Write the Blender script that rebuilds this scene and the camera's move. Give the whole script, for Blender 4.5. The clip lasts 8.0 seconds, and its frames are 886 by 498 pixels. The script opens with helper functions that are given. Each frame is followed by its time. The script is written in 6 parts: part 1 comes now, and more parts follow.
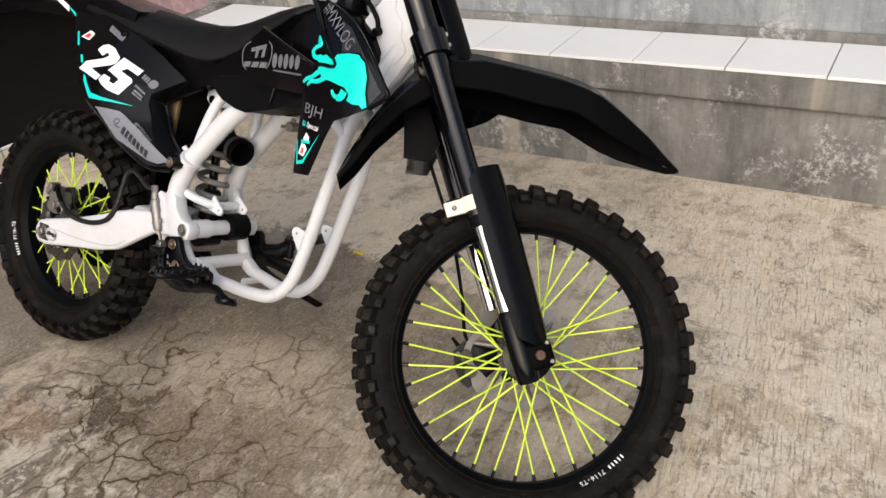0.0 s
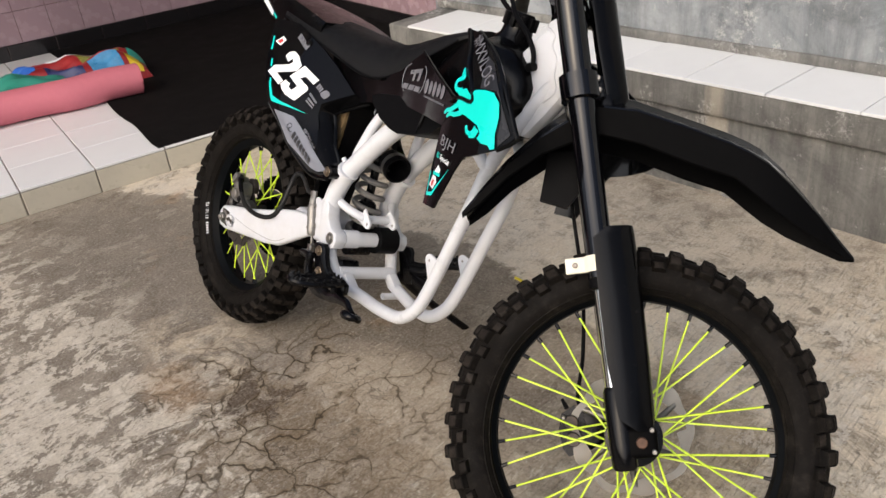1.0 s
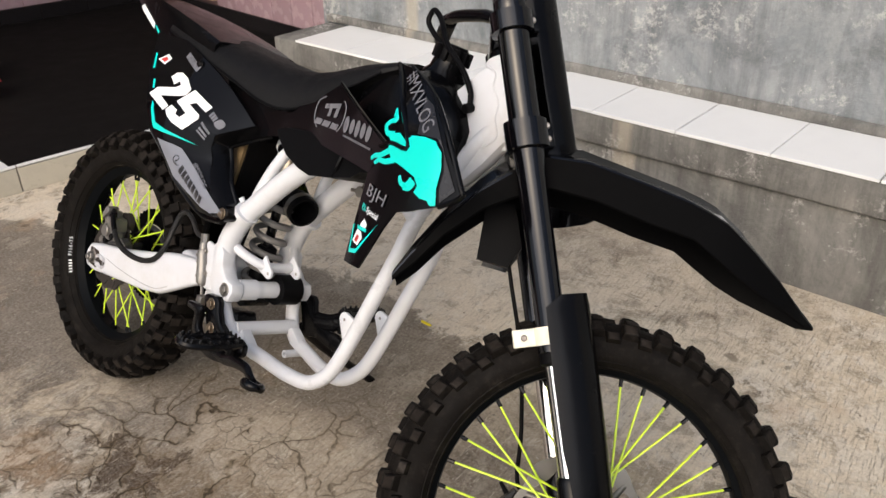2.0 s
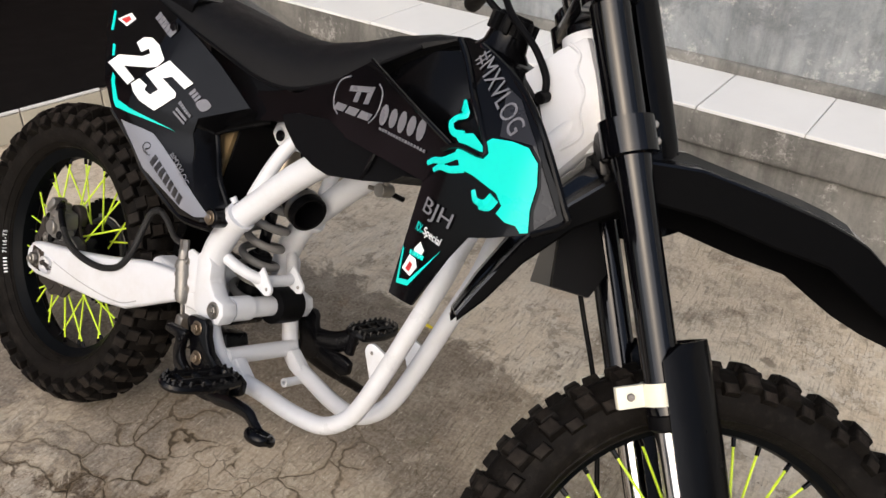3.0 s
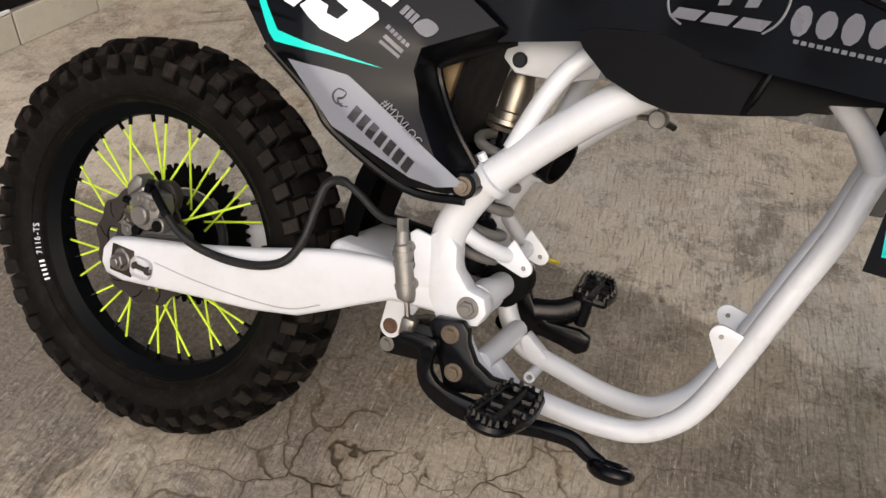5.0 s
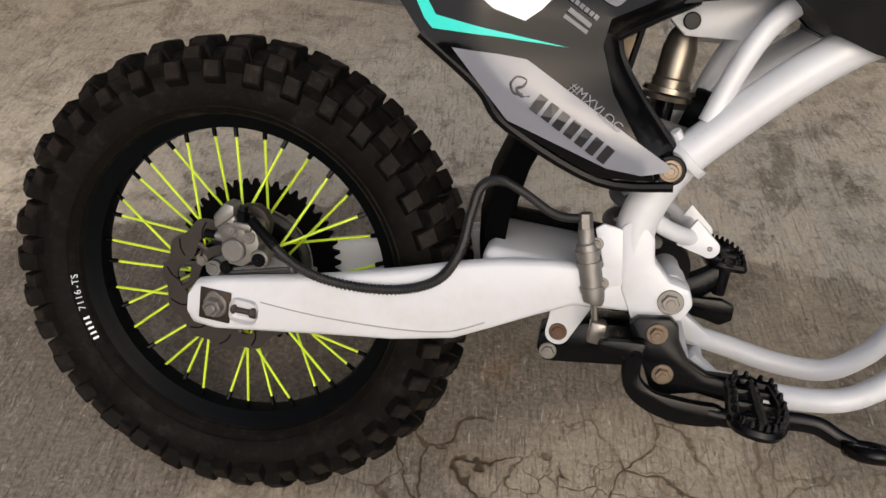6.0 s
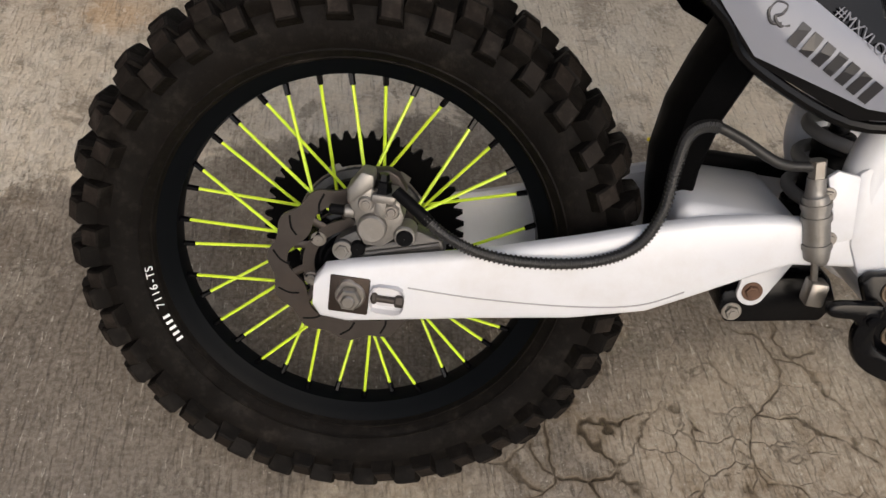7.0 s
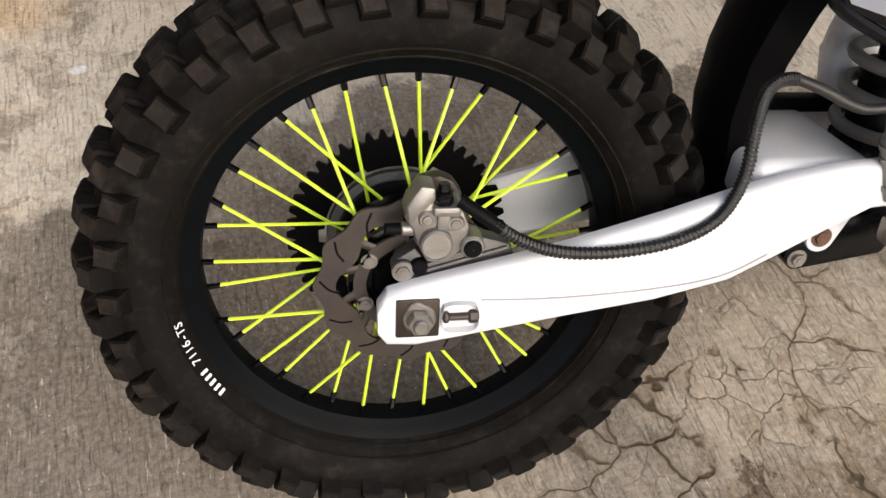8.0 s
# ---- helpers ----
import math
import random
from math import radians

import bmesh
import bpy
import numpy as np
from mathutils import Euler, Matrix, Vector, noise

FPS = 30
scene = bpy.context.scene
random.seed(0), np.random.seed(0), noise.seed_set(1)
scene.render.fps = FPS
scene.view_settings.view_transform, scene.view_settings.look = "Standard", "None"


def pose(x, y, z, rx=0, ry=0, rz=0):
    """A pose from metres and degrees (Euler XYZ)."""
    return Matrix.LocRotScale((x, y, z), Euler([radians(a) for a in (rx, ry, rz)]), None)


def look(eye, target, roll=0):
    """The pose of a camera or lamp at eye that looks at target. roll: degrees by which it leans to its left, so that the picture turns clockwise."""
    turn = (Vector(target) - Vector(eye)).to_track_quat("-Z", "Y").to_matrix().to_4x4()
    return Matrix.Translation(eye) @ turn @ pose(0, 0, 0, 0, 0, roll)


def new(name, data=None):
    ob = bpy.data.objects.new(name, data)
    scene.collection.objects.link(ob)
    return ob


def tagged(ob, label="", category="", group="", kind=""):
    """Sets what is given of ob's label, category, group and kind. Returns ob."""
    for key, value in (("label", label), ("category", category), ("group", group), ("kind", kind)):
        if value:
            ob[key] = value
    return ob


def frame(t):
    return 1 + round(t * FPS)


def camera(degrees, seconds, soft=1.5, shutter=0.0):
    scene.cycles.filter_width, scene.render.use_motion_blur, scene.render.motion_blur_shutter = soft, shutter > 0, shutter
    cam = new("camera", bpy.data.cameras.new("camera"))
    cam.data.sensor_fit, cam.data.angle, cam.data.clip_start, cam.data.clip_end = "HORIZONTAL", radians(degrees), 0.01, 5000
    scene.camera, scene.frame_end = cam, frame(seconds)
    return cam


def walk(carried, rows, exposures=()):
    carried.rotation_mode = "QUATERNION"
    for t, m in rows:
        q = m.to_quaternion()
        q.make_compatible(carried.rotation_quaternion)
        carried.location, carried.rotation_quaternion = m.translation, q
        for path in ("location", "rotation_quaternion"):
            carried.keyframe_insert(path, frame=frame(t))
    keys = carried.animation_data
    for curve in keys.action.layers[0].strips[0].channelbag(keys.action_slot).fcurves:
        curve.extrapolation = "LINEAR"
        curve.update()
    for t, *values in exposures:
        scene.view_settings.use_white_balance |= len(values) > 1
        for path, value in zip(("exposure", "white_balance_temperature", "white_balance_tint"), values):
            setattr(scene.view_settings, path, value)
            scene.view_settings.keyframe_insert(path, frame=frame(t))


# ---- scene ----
cam = camera(56.95, 8.0)
PATH = [
    (0, (0.4104, 0.9633, 1.3455), (-0.3769, 2.4895, 0.3205), -6.09),
    (0.5, (0.4909, 1.0781, 1.3387), (-0.5331, 2.4495, 0.3040), -7.04),
    (1, (0.5288, 1.1732, 1.3628), (-0.7215, 2.3941, 0.3902), -6.53),
    (1.5, (0.4490, 1.2382, 1.3723), (-0.7867, 2.5033, 0.4382), -4.04),
    (1.7, (0.3881, 1.2548, 1.3679), (-0.7607, 2.5997, 0.4345), -2.66),
    (2.8, (0.0587, 1.3741, 1.3079), (-0.7727, 2.8630, 0.2628), 2.03),
    (3, (-0.0292, 1.4234, 1.2989), (-0.8553, 2.8967, 0.2279), 1.80),
    (3.5, (-0.2065, 1.4716, 1.2921), (-1.0191, 2.9187, 0.1761), 1.22),
    (4, (-0.4283, 1.4487, 1.2557), (-1.0800, 2.9177, 0.0653), 1.78),
    (4.5, (-0.6017, 1.4324, 1.2202), (-1.0790, 2.9097, -0.0408), 3.17),
    (4.7, (-0.6635, 1.4435, 1.1974), (-1.1125, 2.9229, -0.0714), 3.16),
    (5.8, (-1.0686, 1.5385, 1.1466), (-1.1934, 3.0106, -0.2015), 2.47),
    (6, (-1.1716, 1.5412, 1.1269), (-1.1991, 3.0067, -0.2339), 3.50),
    (6.5, (-1.3629, 1.5796, 1.0787), (-1.2110, 2.9626, -0.3580), 6.28),
    (7, (-1.4790, 1.7256, 1.0439), (-1.2452, 2.9987, -0.4808), 7.49),
    (7.5, (-1.5434, 1.8309, 1.0345), (-1.2387, 3.0296, -0.5373), 7.28),
    (8, (-1.6229, 1.8682, 1.0191), (-1.1653, 2.9551, -0.5962), 7.75),
]
EXPOSURES = [(0, -0.10), (1.5, -0.08), (3.0, -0.12), (4.5, -0.14), (6.0, -0.48), (7.0, -0.33), (7.5, 0.02), (8.0, 0.27)]
walk(cam, [(t, look(eye, target, roll)) for t, eye, target, roll in PATH], EXPOSURES)
# where the motorcycle stands: rear axle, heading and lean to its left
BIKE_X, BIKE_Y, BIKE_Z, BIKE_YAW, BIKE_PITCH, BIKE_LEAN = -1.4576, 2.3666, 0.2890, -10.443, 0.771, 24.575
BIKE = Matrix.Translation((BIKE_X, BIKE_Y, BIKE_Z)) @ pose(0, 0, 0, 0, 0, BIKE_YAW) @ pose(0, 0, 0, 0, BIKE_PITCH, 0) @ pose(0, 0, 0, -BIKE_LEAN, 0, 0)

# ---------------------------------------------------------------- light
world = bpy.data.worlds.new("sky")
scene.world = world
world.use_nodes = True
sky = world.node_tree.nodes.new("ShaderNodeTexSky")
sky.sky_type = "NISHITA"
sky.sun_disc = False
sky.sun_elevation, sky.sun_rotation = radians(36), radians(170)
sky.air_density, sky.dust_density, sky.ozone_density = 1.0, 6.0, 0.6
world.node_tree.links.new(sky.outputs[0], world.node_tree.nodes["Background"].inputs[0])
world.node_tree.nodes["Background"].inputs[1].default_value = 0.16
sun = new("sun", bpy.data.lights.new("sun", "SUN"))
sun.data.energy, sun.data.angle, sun.data.color = 1.75, radians(85), (0.975, 0.99, 1.06)
sun.matrix_world = look((0.70, -4.0, 2.95), (0, 0, 0))


# ---------------------------------------------------------------- materials
class Nodes:
    """A short way to write node materials."""

    def __init__(self, name, rough=0.5, metal=0.0, spec=0.5, coat=0.0):
        self.mat = bpy.data.materials.new(name)
        self.mat.use_nodes = True
        self.t = self.mat.node_tree
        self.b = self.t.nodes["Principled BSDF"]
        self.b.inputs["Roughness"].default_value = rough
        self.b.inputs["Metallic"].default_value = metal
        self.b.inputs["Specular IOR Level"].default_value = spec
        self.b.inputs["Coat Weight"].default_value = coat
        self.b.inputs["Coat Roughness"].default_value = 0.08
        self.co = self.t.nodes.new("ShaderNodeTexCoord").outputs["Object"]

    def link(self, a, b):
        self.t.links.new(a, b)

    def noise(self, scale, detail=6, rough=0.6, dist=0.0, co=None, stretch=None):
        n = self.t.nodes.new("ShaderNodeTexNoise")
        n.inputs["Scale"].default_value, n.inputs["Detail"].default_value = scale, detail
        n.inputs["Roughness"].default_value, n.inputs["Distortion"].default_value = rough, dist
        src = co or self.co
        if stretch:
            m = self.t.nodes.new("ShaderNodeMapping")
            m.inputs["Scale"].default_value = stretch
            self.link(src, m.inputs[0])
            src = m.outputs[0]
        self.link(src, n.inputs["Vector"])
        return n.outputs["Fac"]

    def voronoi(self, scale, feature="DISTANCE_TO_EDGE", co=None):
        n = self.t.nodes.new("ShaderNodeTexVoronoi")
        n.feature = feature
        n.inputs["Scale"].default_value = scale
        self.link(co or self.co, n.inputs["Vector"])
        return n.outputs["Distance"]

    def warped(self, scale, amount):
        n = self.t.nodes.new("ShaderNodeTexNoise")
        n.inputs["Scale"].default_value, n.inputs["Detail"].default_value = scale, 4
        self.link(self.co, n.inputs["Vector"])
        m = self.t.nodes.new("ShaderNodeVectorMath")
        m.operation = "MULTIPLY_ADD"
        self.link(n.outputs["Color"], m.inputs[0])
        m.inputs[1].default_value = (amount,) * 3
        self.link(self.co, m.inputs[2])
        return m.outputs[0]

    def ramp(self, fac, stops):
        r = self.t.nodes.new("ShaderNodeValToRGB")
        e = r.color_ramp.elements
        while len(e) < len(stops):
            e.new(0.5)
        for k, (p, c) in zip(e, stops):
            k.position, k.color = p, ((*c, 1) if isinstance(c, tuple) else (c, c, c, 1))
        self.link(fac, r.inputs[0])
        return r.outputs[0]

    def mix(self, a, b, fac, mode="MIX"):
        m = self.t.nodes.new("ShaderNodeMix")
        m.data_type, m.blend_type = "RGBA", mode
        for v, i in ((fac, 0), (a, 6), (b, 7)):
            if isinstance(v, (int, float)):
                m.inputs[i].default_value = v if i == 0 else (v, v, v, 1)
            elif isinstance(v, tuple):
                m.inputs[i].default_value = (*v, 1)
            else:
                self.link(v, m.inputs[i])
        return m.outputs[2]

    def math(self, op, a, b=0.0):
        m = self.t.nodes.new("ShaderNodeMath")
        m.operation = op
        for v, i in ((a, 0), (b, 1)):
            if isinstance(v, (int, float)):
                m.inputs[i].default_value = v
            else:
                self.link(v, m.inputs[i])
        return m.outputs[0]

    def axis(self, i):
        s = self.t.nodes.new("ShaderNodeSeparateXYZ")
        self.link(self.co, s.inputs[0])
        return s.outputs[i]

    def color(self, c):
        if isinstance(c, tuple):
            self.b.inputs["Base Color"].default_value = (*c, 1)
        else:
            self.link(c, self.b.inputs["Base Color"])
        return self

    def rough(self, r):
        self.link(r, self.b.inputs["Roughness"])
        return self

    def bump(self, h, strength=0.3, dist=0.01):
        n = self.t.nodes.new("ShaderNodeBump")
        n.inputs["Strength"].default_value, n.inputs["Distance"].default_value = strength, dist
        self.link(h, n.inputs["Height"])
        self.link(n.outputs[0], self.b.inputs["Normal"])
        return self


def plain(name, c, rough=0.5, metal=0.0, spec=0.5, coat=0.0, grain=0.12, scale=40, bump=0.0, dirt=None):
    """Paint, plastic, rubber or metal with fine mottling, uneven gloss and, if given, dirt of that colour."""
    m = Nodes(name, rough, metal, spec, coat)
    n = m.noise(scale, 5)
    col = m.mix(tuple(v * (1 - grain) for v in c), tuple(min(1, v * (1 + grain)) for v in c), n)
    if dirt:
        d = m.ramp(m.noise(9, 8, 0.7), [(0.5, 0.0), (0.75, 1.0)])
        col = m.mix(col, dirt, m.math("MULTIPLY", d, 0.45))
    m.color(col)
    m.rough(m.ramp(m.noise(scale * 0.4, 6, 0.65), [(0.25, max(0.03, rough - 0.1)), (0.8, min(1, rough + 0.14))]))
    if bump:
        m.bump(m.noise(scale * 6, 4), bump, 0.002)
    return m.mat


WHITE_PAINT = plain("white_paint", (0.625, 0.64, 0.67), 0.32, coat=0.25, grain=0.05, scale=14, dirt=(0.48, 0.46, 0.43))
BLACK_PLASTIC = plain("black_plastic", (0.0022, 0.0022, 0.0026), 0.20, spec=0.17, grain=0.3, scale=60, bump=0.05)
BLACK_GLOSS = plain("gloss_black_film", (0.0024, 0.0024, 0.0030), 0.07, spec=0.21, grain=0.25, scale=30)
BLACK_MATT = plain("matt_black", (0.0035, 0.0035, 0.004), 0.45, spec=0.06, grain=0.3, scale=80, bump=0.1)
BLACK_METAL = plain("black_anodised", (0.0024, 0.0024, 0.0030), 0.22, spec=0.20, grain=0.2)
FORK_BLACK = plain("polished_black_tube", (0.0022, 0.0022, 0.0030), 0.03, spec=0.5, grain=0.2)
FENDER_PLASTIC = plain("polished_black_plastic", (0.0022, 0.0022, 0.0026), 0.13, spec=0.6, grain=0.3, scale=60)
DEEP_BLACK = plain("sheenless_black", (0.0022, 0.0022, 0.0024), 0.5, spec=0.03, grain=0.3, scale=80)
SEAT_CLOTH = plain("seat_vinyl", (0.0065, 0.0065, 0.007), 0.5, spec=0.16, grain=0.25, scale=120, bump=0.35)
RIM_BLACK = plain("rim_black", (0.0030, 0.0036, 0.0044), 0.34, spec=0.035, grain=0.25)
LIME = plain("lime_sleeve", (0.58, 0.78, 0.045), 0.38, grain=0.06, scale=25)
CHROME = plain("chrome", (0.82, 0.82, 0.84), 0.09, metal=1.0, grain=0.03)
ALLOY = plain("cast_alloy", (0.25, 0.24, 0.225), 0.42, metal=0.75, grain=0.15, scale=70, bump=0.25, dirt=(0.12, 0.09, 0.06))
CAST_DARK = plain("dark_cast_alloy", (0.060, 0.060, 0.060), 0.42, metal=0.4, grain=0.25, scale=70, bump=0.25, dirt=(0.10, 0.08, 0.06))
STEEL = plain("worn_steel", (0.27, 0.255, 0.235), 0.4, metal=0.9, grain=0.25, dirt=(0.15, 0.07, 0.03))
HOSE_RUBBER = plain("hose_rubber", (0.016, 0.016, 0.016), 0.45, spec=0.35, grain=0.3, scale=90, dirt=(0.05, 0.045, 0.038))
RUST = plain("rusty_steel", (0.11, 0.060, 0.038), 0.6, metal=0.4, grain=0.4, scale=90, dirt=(0.05, 0.03, 0.02))
BRASS = plain("plated_bolt", (0.24, 0.19, 0.14), 0.38, metal=0.9, grain=0.3, scale=120, dirt=(0.10, 0.06, 0.03))
DISC_BRIGHT = plain("polished_disc_steel", (0.13, 0.125, 0.115), 0.4, metal=0.8, grain=0.12, dirt=(0.16, 0.12, 0.09))
DISC_STEEL = plain("disc_steel", (0.055, 0.047, 0.042), 0.5, metal=0.7, grain=0.3, dirt=(0.08, 0.05, 0.03))
SHOCK_BODY = plain("bronze_alloy", (0.30, 0.265, 0.215), 0.3, metal=0.9, grain=0.15, scale=60, dirt=(0.10, 0.07, 0.05))
SPRING_GREY = plain("grey_spring", (0.16, 0.155, 0.148), 0.45, grain=0.15, dirt=(0.10, 0.08, 0.06))
CREAM = plain("cream_plastic", (0.78, 0.75, 0.62), 0.45, grain=0.05)
AIRBOX = plain("stained_airbox", (0.085, 0.055, 0.022), 0.5, grain=0.5, scale=12, dirt=(0.28, 0.20, 0.10))
TEAL = plain("teal_sticker", (0.0, 0.66, 0.58), 0.3, grain=0.03)
STICKER_WHITE = plain("white_sticker", (0.86, 0.87, 0.88), 0.3, grain=0.03)
STICKER_GREY = plain("grey_sticker", (0.15, 0.15, 0.168), 0.3, grain=0.06)
STICKER_SILVER = plain("silver_sticker", (0.20, 0.21, 0.245), 0.14, coat=0.2, grain=0.06, scale=8)
DARK_PRINT_SHEEN = plain("dark_print_and_sheen", (0.016, 0.016, 0.019), 0.3, grain=0.1)
STICKER_RED = plain("red_sticker", (0.55, 0.03, 0.03), 0.3)
STICKER_BLUE = plain("blue_sticker", (0.03, 0.14, 0.55), 0.4)
YELLOW_PLASTIC = plain("yellow_plastic", (0.80, 0.66, 0.03), 0.35, grain=0.1)
STICKER_YELLOW = plain("yellow_sticker", (0.70, 0.50, 0.03), 0.4)


def rubber(name, dark, brown, pale, dusty):
    m = Nodes(name, 0.62, spec=0.07)
    isle = m.t.nodes.new("ShaderNodeNewGeometry").outputs["Random Per Island"]
    dust = m.ramp(m.noise(7, 8, 0.7), [(0.38, 0.15), (0.68, 1.0)])
    c = m.mix(dark, brown, m.math("MULTIPLY", dust, dusty))
    c = m.mix(c, brown, m.math("MULTIPLY", isle, 0.45 * dusty))
    c = m.mix(c, pale, m.math("MULTIPLY", m.ramp(m.noise(90, 6), [(0.52, 0.0), (0.78, 1.0)]), 0.30))
    scuff = m.math("MULTIPLY", m.ramp(m.noise(26, 7, 0.7), [(0.55, 0.0), (0.68, 1.0)]), dust)
    m.color(m.mix(c, pale, m.math("MULTIPLY", scuff, 0.55)))
    m.rough(m.ramp(m.noise(18, 6, 0.65), [(0.35, 0.45), (0.65, 0.8)]))
    m.bump(m.noise(220, 5), 0.4, 0.002)
    return m.mat


def concrete_ground():
    m = Nodes("yard_concrete", 0.85, spec=0.2)
    x, y = m.axis(0), m.axis(1)
    mul, add, sub = (lambda a, b: m.math("MULTIPLY", a, b)), (lambda a, b: m.math("ADD", a, b)), (lambda a, b: m.math("SUBTRACT", a, b))

    def spot(cx, cy, wx, wy, ragged, stops, scale=9):
        """A stain round a place, with a ragged edge."""
        d = m.math("SQRT", add(m.math("POWER", mul(sub(x, cx), 1 / wx), 2.0), m.math("POWER", mul(sub(y, cy), 1 / wy), 2.0)))
        return m.ramp(add(d, mul(sub(m.noise(scale, 12, 0.75, 0.7), 0.5), ragged)), stops)

    big = m.noise(1.5, 9, 0.68, 0.5)
    mid = m.noise(8, 11, 0.75, 0.3)
    fine = m.noise(120, 6, 0.7)
    # beige ahead of the machine and in a paler band beyond it, grey-brown elsewhere
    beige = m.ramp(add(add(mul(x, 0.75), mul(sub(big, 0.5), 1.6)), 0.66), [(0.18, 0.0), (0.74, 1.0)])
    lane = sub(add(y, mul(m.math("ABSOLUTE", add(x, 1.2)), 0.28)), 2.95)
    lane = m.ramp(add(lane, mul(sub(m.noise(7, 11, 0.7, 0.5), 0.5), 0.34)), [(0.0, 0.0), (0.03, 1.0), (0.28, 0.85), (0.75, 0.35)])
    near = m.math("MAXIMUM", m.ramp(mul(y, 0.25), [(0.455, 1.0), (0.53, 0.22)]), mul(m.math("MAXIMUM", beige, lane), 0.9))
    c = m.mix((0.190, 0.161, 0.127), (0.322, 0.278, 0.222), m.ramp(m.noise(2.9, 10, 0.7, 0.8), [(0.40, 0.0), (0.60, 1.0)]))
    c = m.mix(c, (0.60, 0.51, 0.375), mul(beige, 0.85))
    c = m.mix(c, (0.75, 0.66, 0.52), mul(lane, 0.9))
    c = m.mix(c, (0.150, 0.120, 0.088), mul(m.ramp(mid, [(0.50, 0.0), (0.60, 1.0)]), 0.55))
    c = m.mix(c, (0.110, 0.080, 0.050), mul(m.ramp(m.noise(3.1, 12, 0.74, 1.0), [(0.54, 0.0), (0.61, 1.0)]), 0.6))
    # darker grey-brown patches, one under the machine, one between it and the porch
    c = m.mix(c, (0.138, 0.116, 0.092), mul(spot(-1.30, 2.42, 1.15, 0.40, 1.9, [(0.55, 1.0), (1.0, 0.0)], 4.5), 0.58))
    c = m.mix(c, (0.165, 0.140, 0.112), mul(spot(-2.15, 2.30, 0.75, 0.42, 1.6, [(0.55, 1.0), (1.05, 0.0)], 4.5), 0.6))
    blot = m.ramp(m.noise(6.5, 11, 0.72, 0.5), [(0.45, 0.0), (0.56, 1.0)])
    c = m.mix(c, (0.60, 0.505, 0.375), mul(mul(spot(-1.42, 2.05, 0.36, 0.17, 1.3, [(0.55, 1.0), (1.0, 0.0)], 6), blot), 0.75))
    c = m.mix(c, (0.56, 0.475, 0.36), mul(spot(-0.85, 2.22, 0.34, 0.20, 1.2, [(0.55, 1.0), (1.0, 0.0)], 7), 0.5))
    c = m.mix(c, (0.55, 0.33, 0.14), mul(spot(-1.97, 3.25, 0.16, 0.09, 1.4, [(0.30, 1.0), (0.9, 0.0)], 9), 0.5))
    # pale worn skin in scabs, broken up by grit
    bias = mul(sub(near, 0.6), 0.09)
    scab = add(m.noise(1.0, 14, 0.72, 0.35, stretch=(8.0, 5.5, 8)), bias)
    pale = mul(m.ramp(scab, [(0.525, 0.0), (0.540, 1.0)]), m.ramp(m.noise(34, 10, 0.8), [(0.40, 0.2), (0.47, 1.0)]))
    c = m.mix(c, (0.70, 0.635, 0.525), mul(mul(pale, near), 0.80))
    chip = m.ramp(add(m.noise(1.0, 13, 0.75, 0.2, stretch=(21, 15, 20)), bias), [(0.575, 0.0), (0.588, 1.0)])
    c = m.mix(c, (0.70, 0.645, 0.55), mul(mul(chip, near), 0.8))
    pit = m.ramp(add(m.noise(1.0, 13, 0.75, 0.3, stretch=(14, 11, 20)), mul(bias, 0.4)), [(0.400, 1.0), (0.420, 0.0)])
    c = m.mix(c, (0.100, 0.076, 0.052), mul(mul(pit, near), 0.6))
    # brown seepage, an oily patch, rust and moss
    c = m.mix(c, (0.165, 0.112, 0.056), mul(spot(-0.80, 1.95, 0.75, 0.50, 2.0, [(0.34, 1.0), (0.52, 0.0)]), 0.55))
    c = m.mix(c, (0.058, 0.033, 0.015), mul(spot(-1.13, 2.01, 0.55, 0.30, 1.9, [(0.17, 1.0), (0.25, 0.0)], 16), 0.9))
    c = m.mix(c, (0.40, 0.25, 0.125), mul(spot(-1.34, 1.90, 0.26, 0.17, 1.3, [(0.20, 1.0), (0.62, 0.0)], 8), 0.5))
    c = m.mix(c, (0.46, 0.27, 0.125), mul(m.ramp(m.noise(2.6, 5, 0.6, 0.3), [(0.62, 0.0), (0.74, 1.0)]), 0.45))
    moss = mul(m.ramp(m.noise(5.3, 9, 0.7), [(0.60, 0.0), (0.68, 1.0)]), m.ramp(fine, [(0.4, 0.0), (0.6, 1.0)]))
    c = m.mix(c, (0.115, 0.115, 0.055), mul(moss, 0.55))
    c = m.mix(c, (0.82, 0.82, 0.80), spot(-1.845, 3.07, 0.022, 0.013, 0.8, [(0.75, 1.0), (0.85, 0.0)], 40))
    # brush marks, grit and drops
    scratch = m.ramp(m.noise(1.0, 5, 0.7, 0.4, stretch=(210, 18, 20)), [(0.55, 0.0), (0.62, 1.0)])
    worn = m.ramp(m.noise(1.9, 6, 0.6), [(0.40, 0.35), (0.58, 1.0)])
    c = m.mix(c, (0.085, 0.068, 0.050), mul(scratch, mul(worn, 0.42)))
    fleck = m.ramp(m.noise(1.0, 5, 0.7, 0.3, stretch=(150, 24, 20)), [(0.61, 0.0), (0.67, 1.0)])
    c = m.mix(c, (0.80, 0.74, 0.63), mul(fleck, 0.45))
    c = m.mix(c, m.mix((0.07, 0.056, 0.042), (0.82, 0.76, 0.66), m.ramp(fine, [(0.40, 0.0), (0.60, 1.0)])), 0.13)
    c = m.mix(c, (0.80, 0.76, 0.68), mul(m.ramp(m.noise(150, 3, 0.6), [(0.67, 0.0), (0.72, 1.0)]), 0.5))
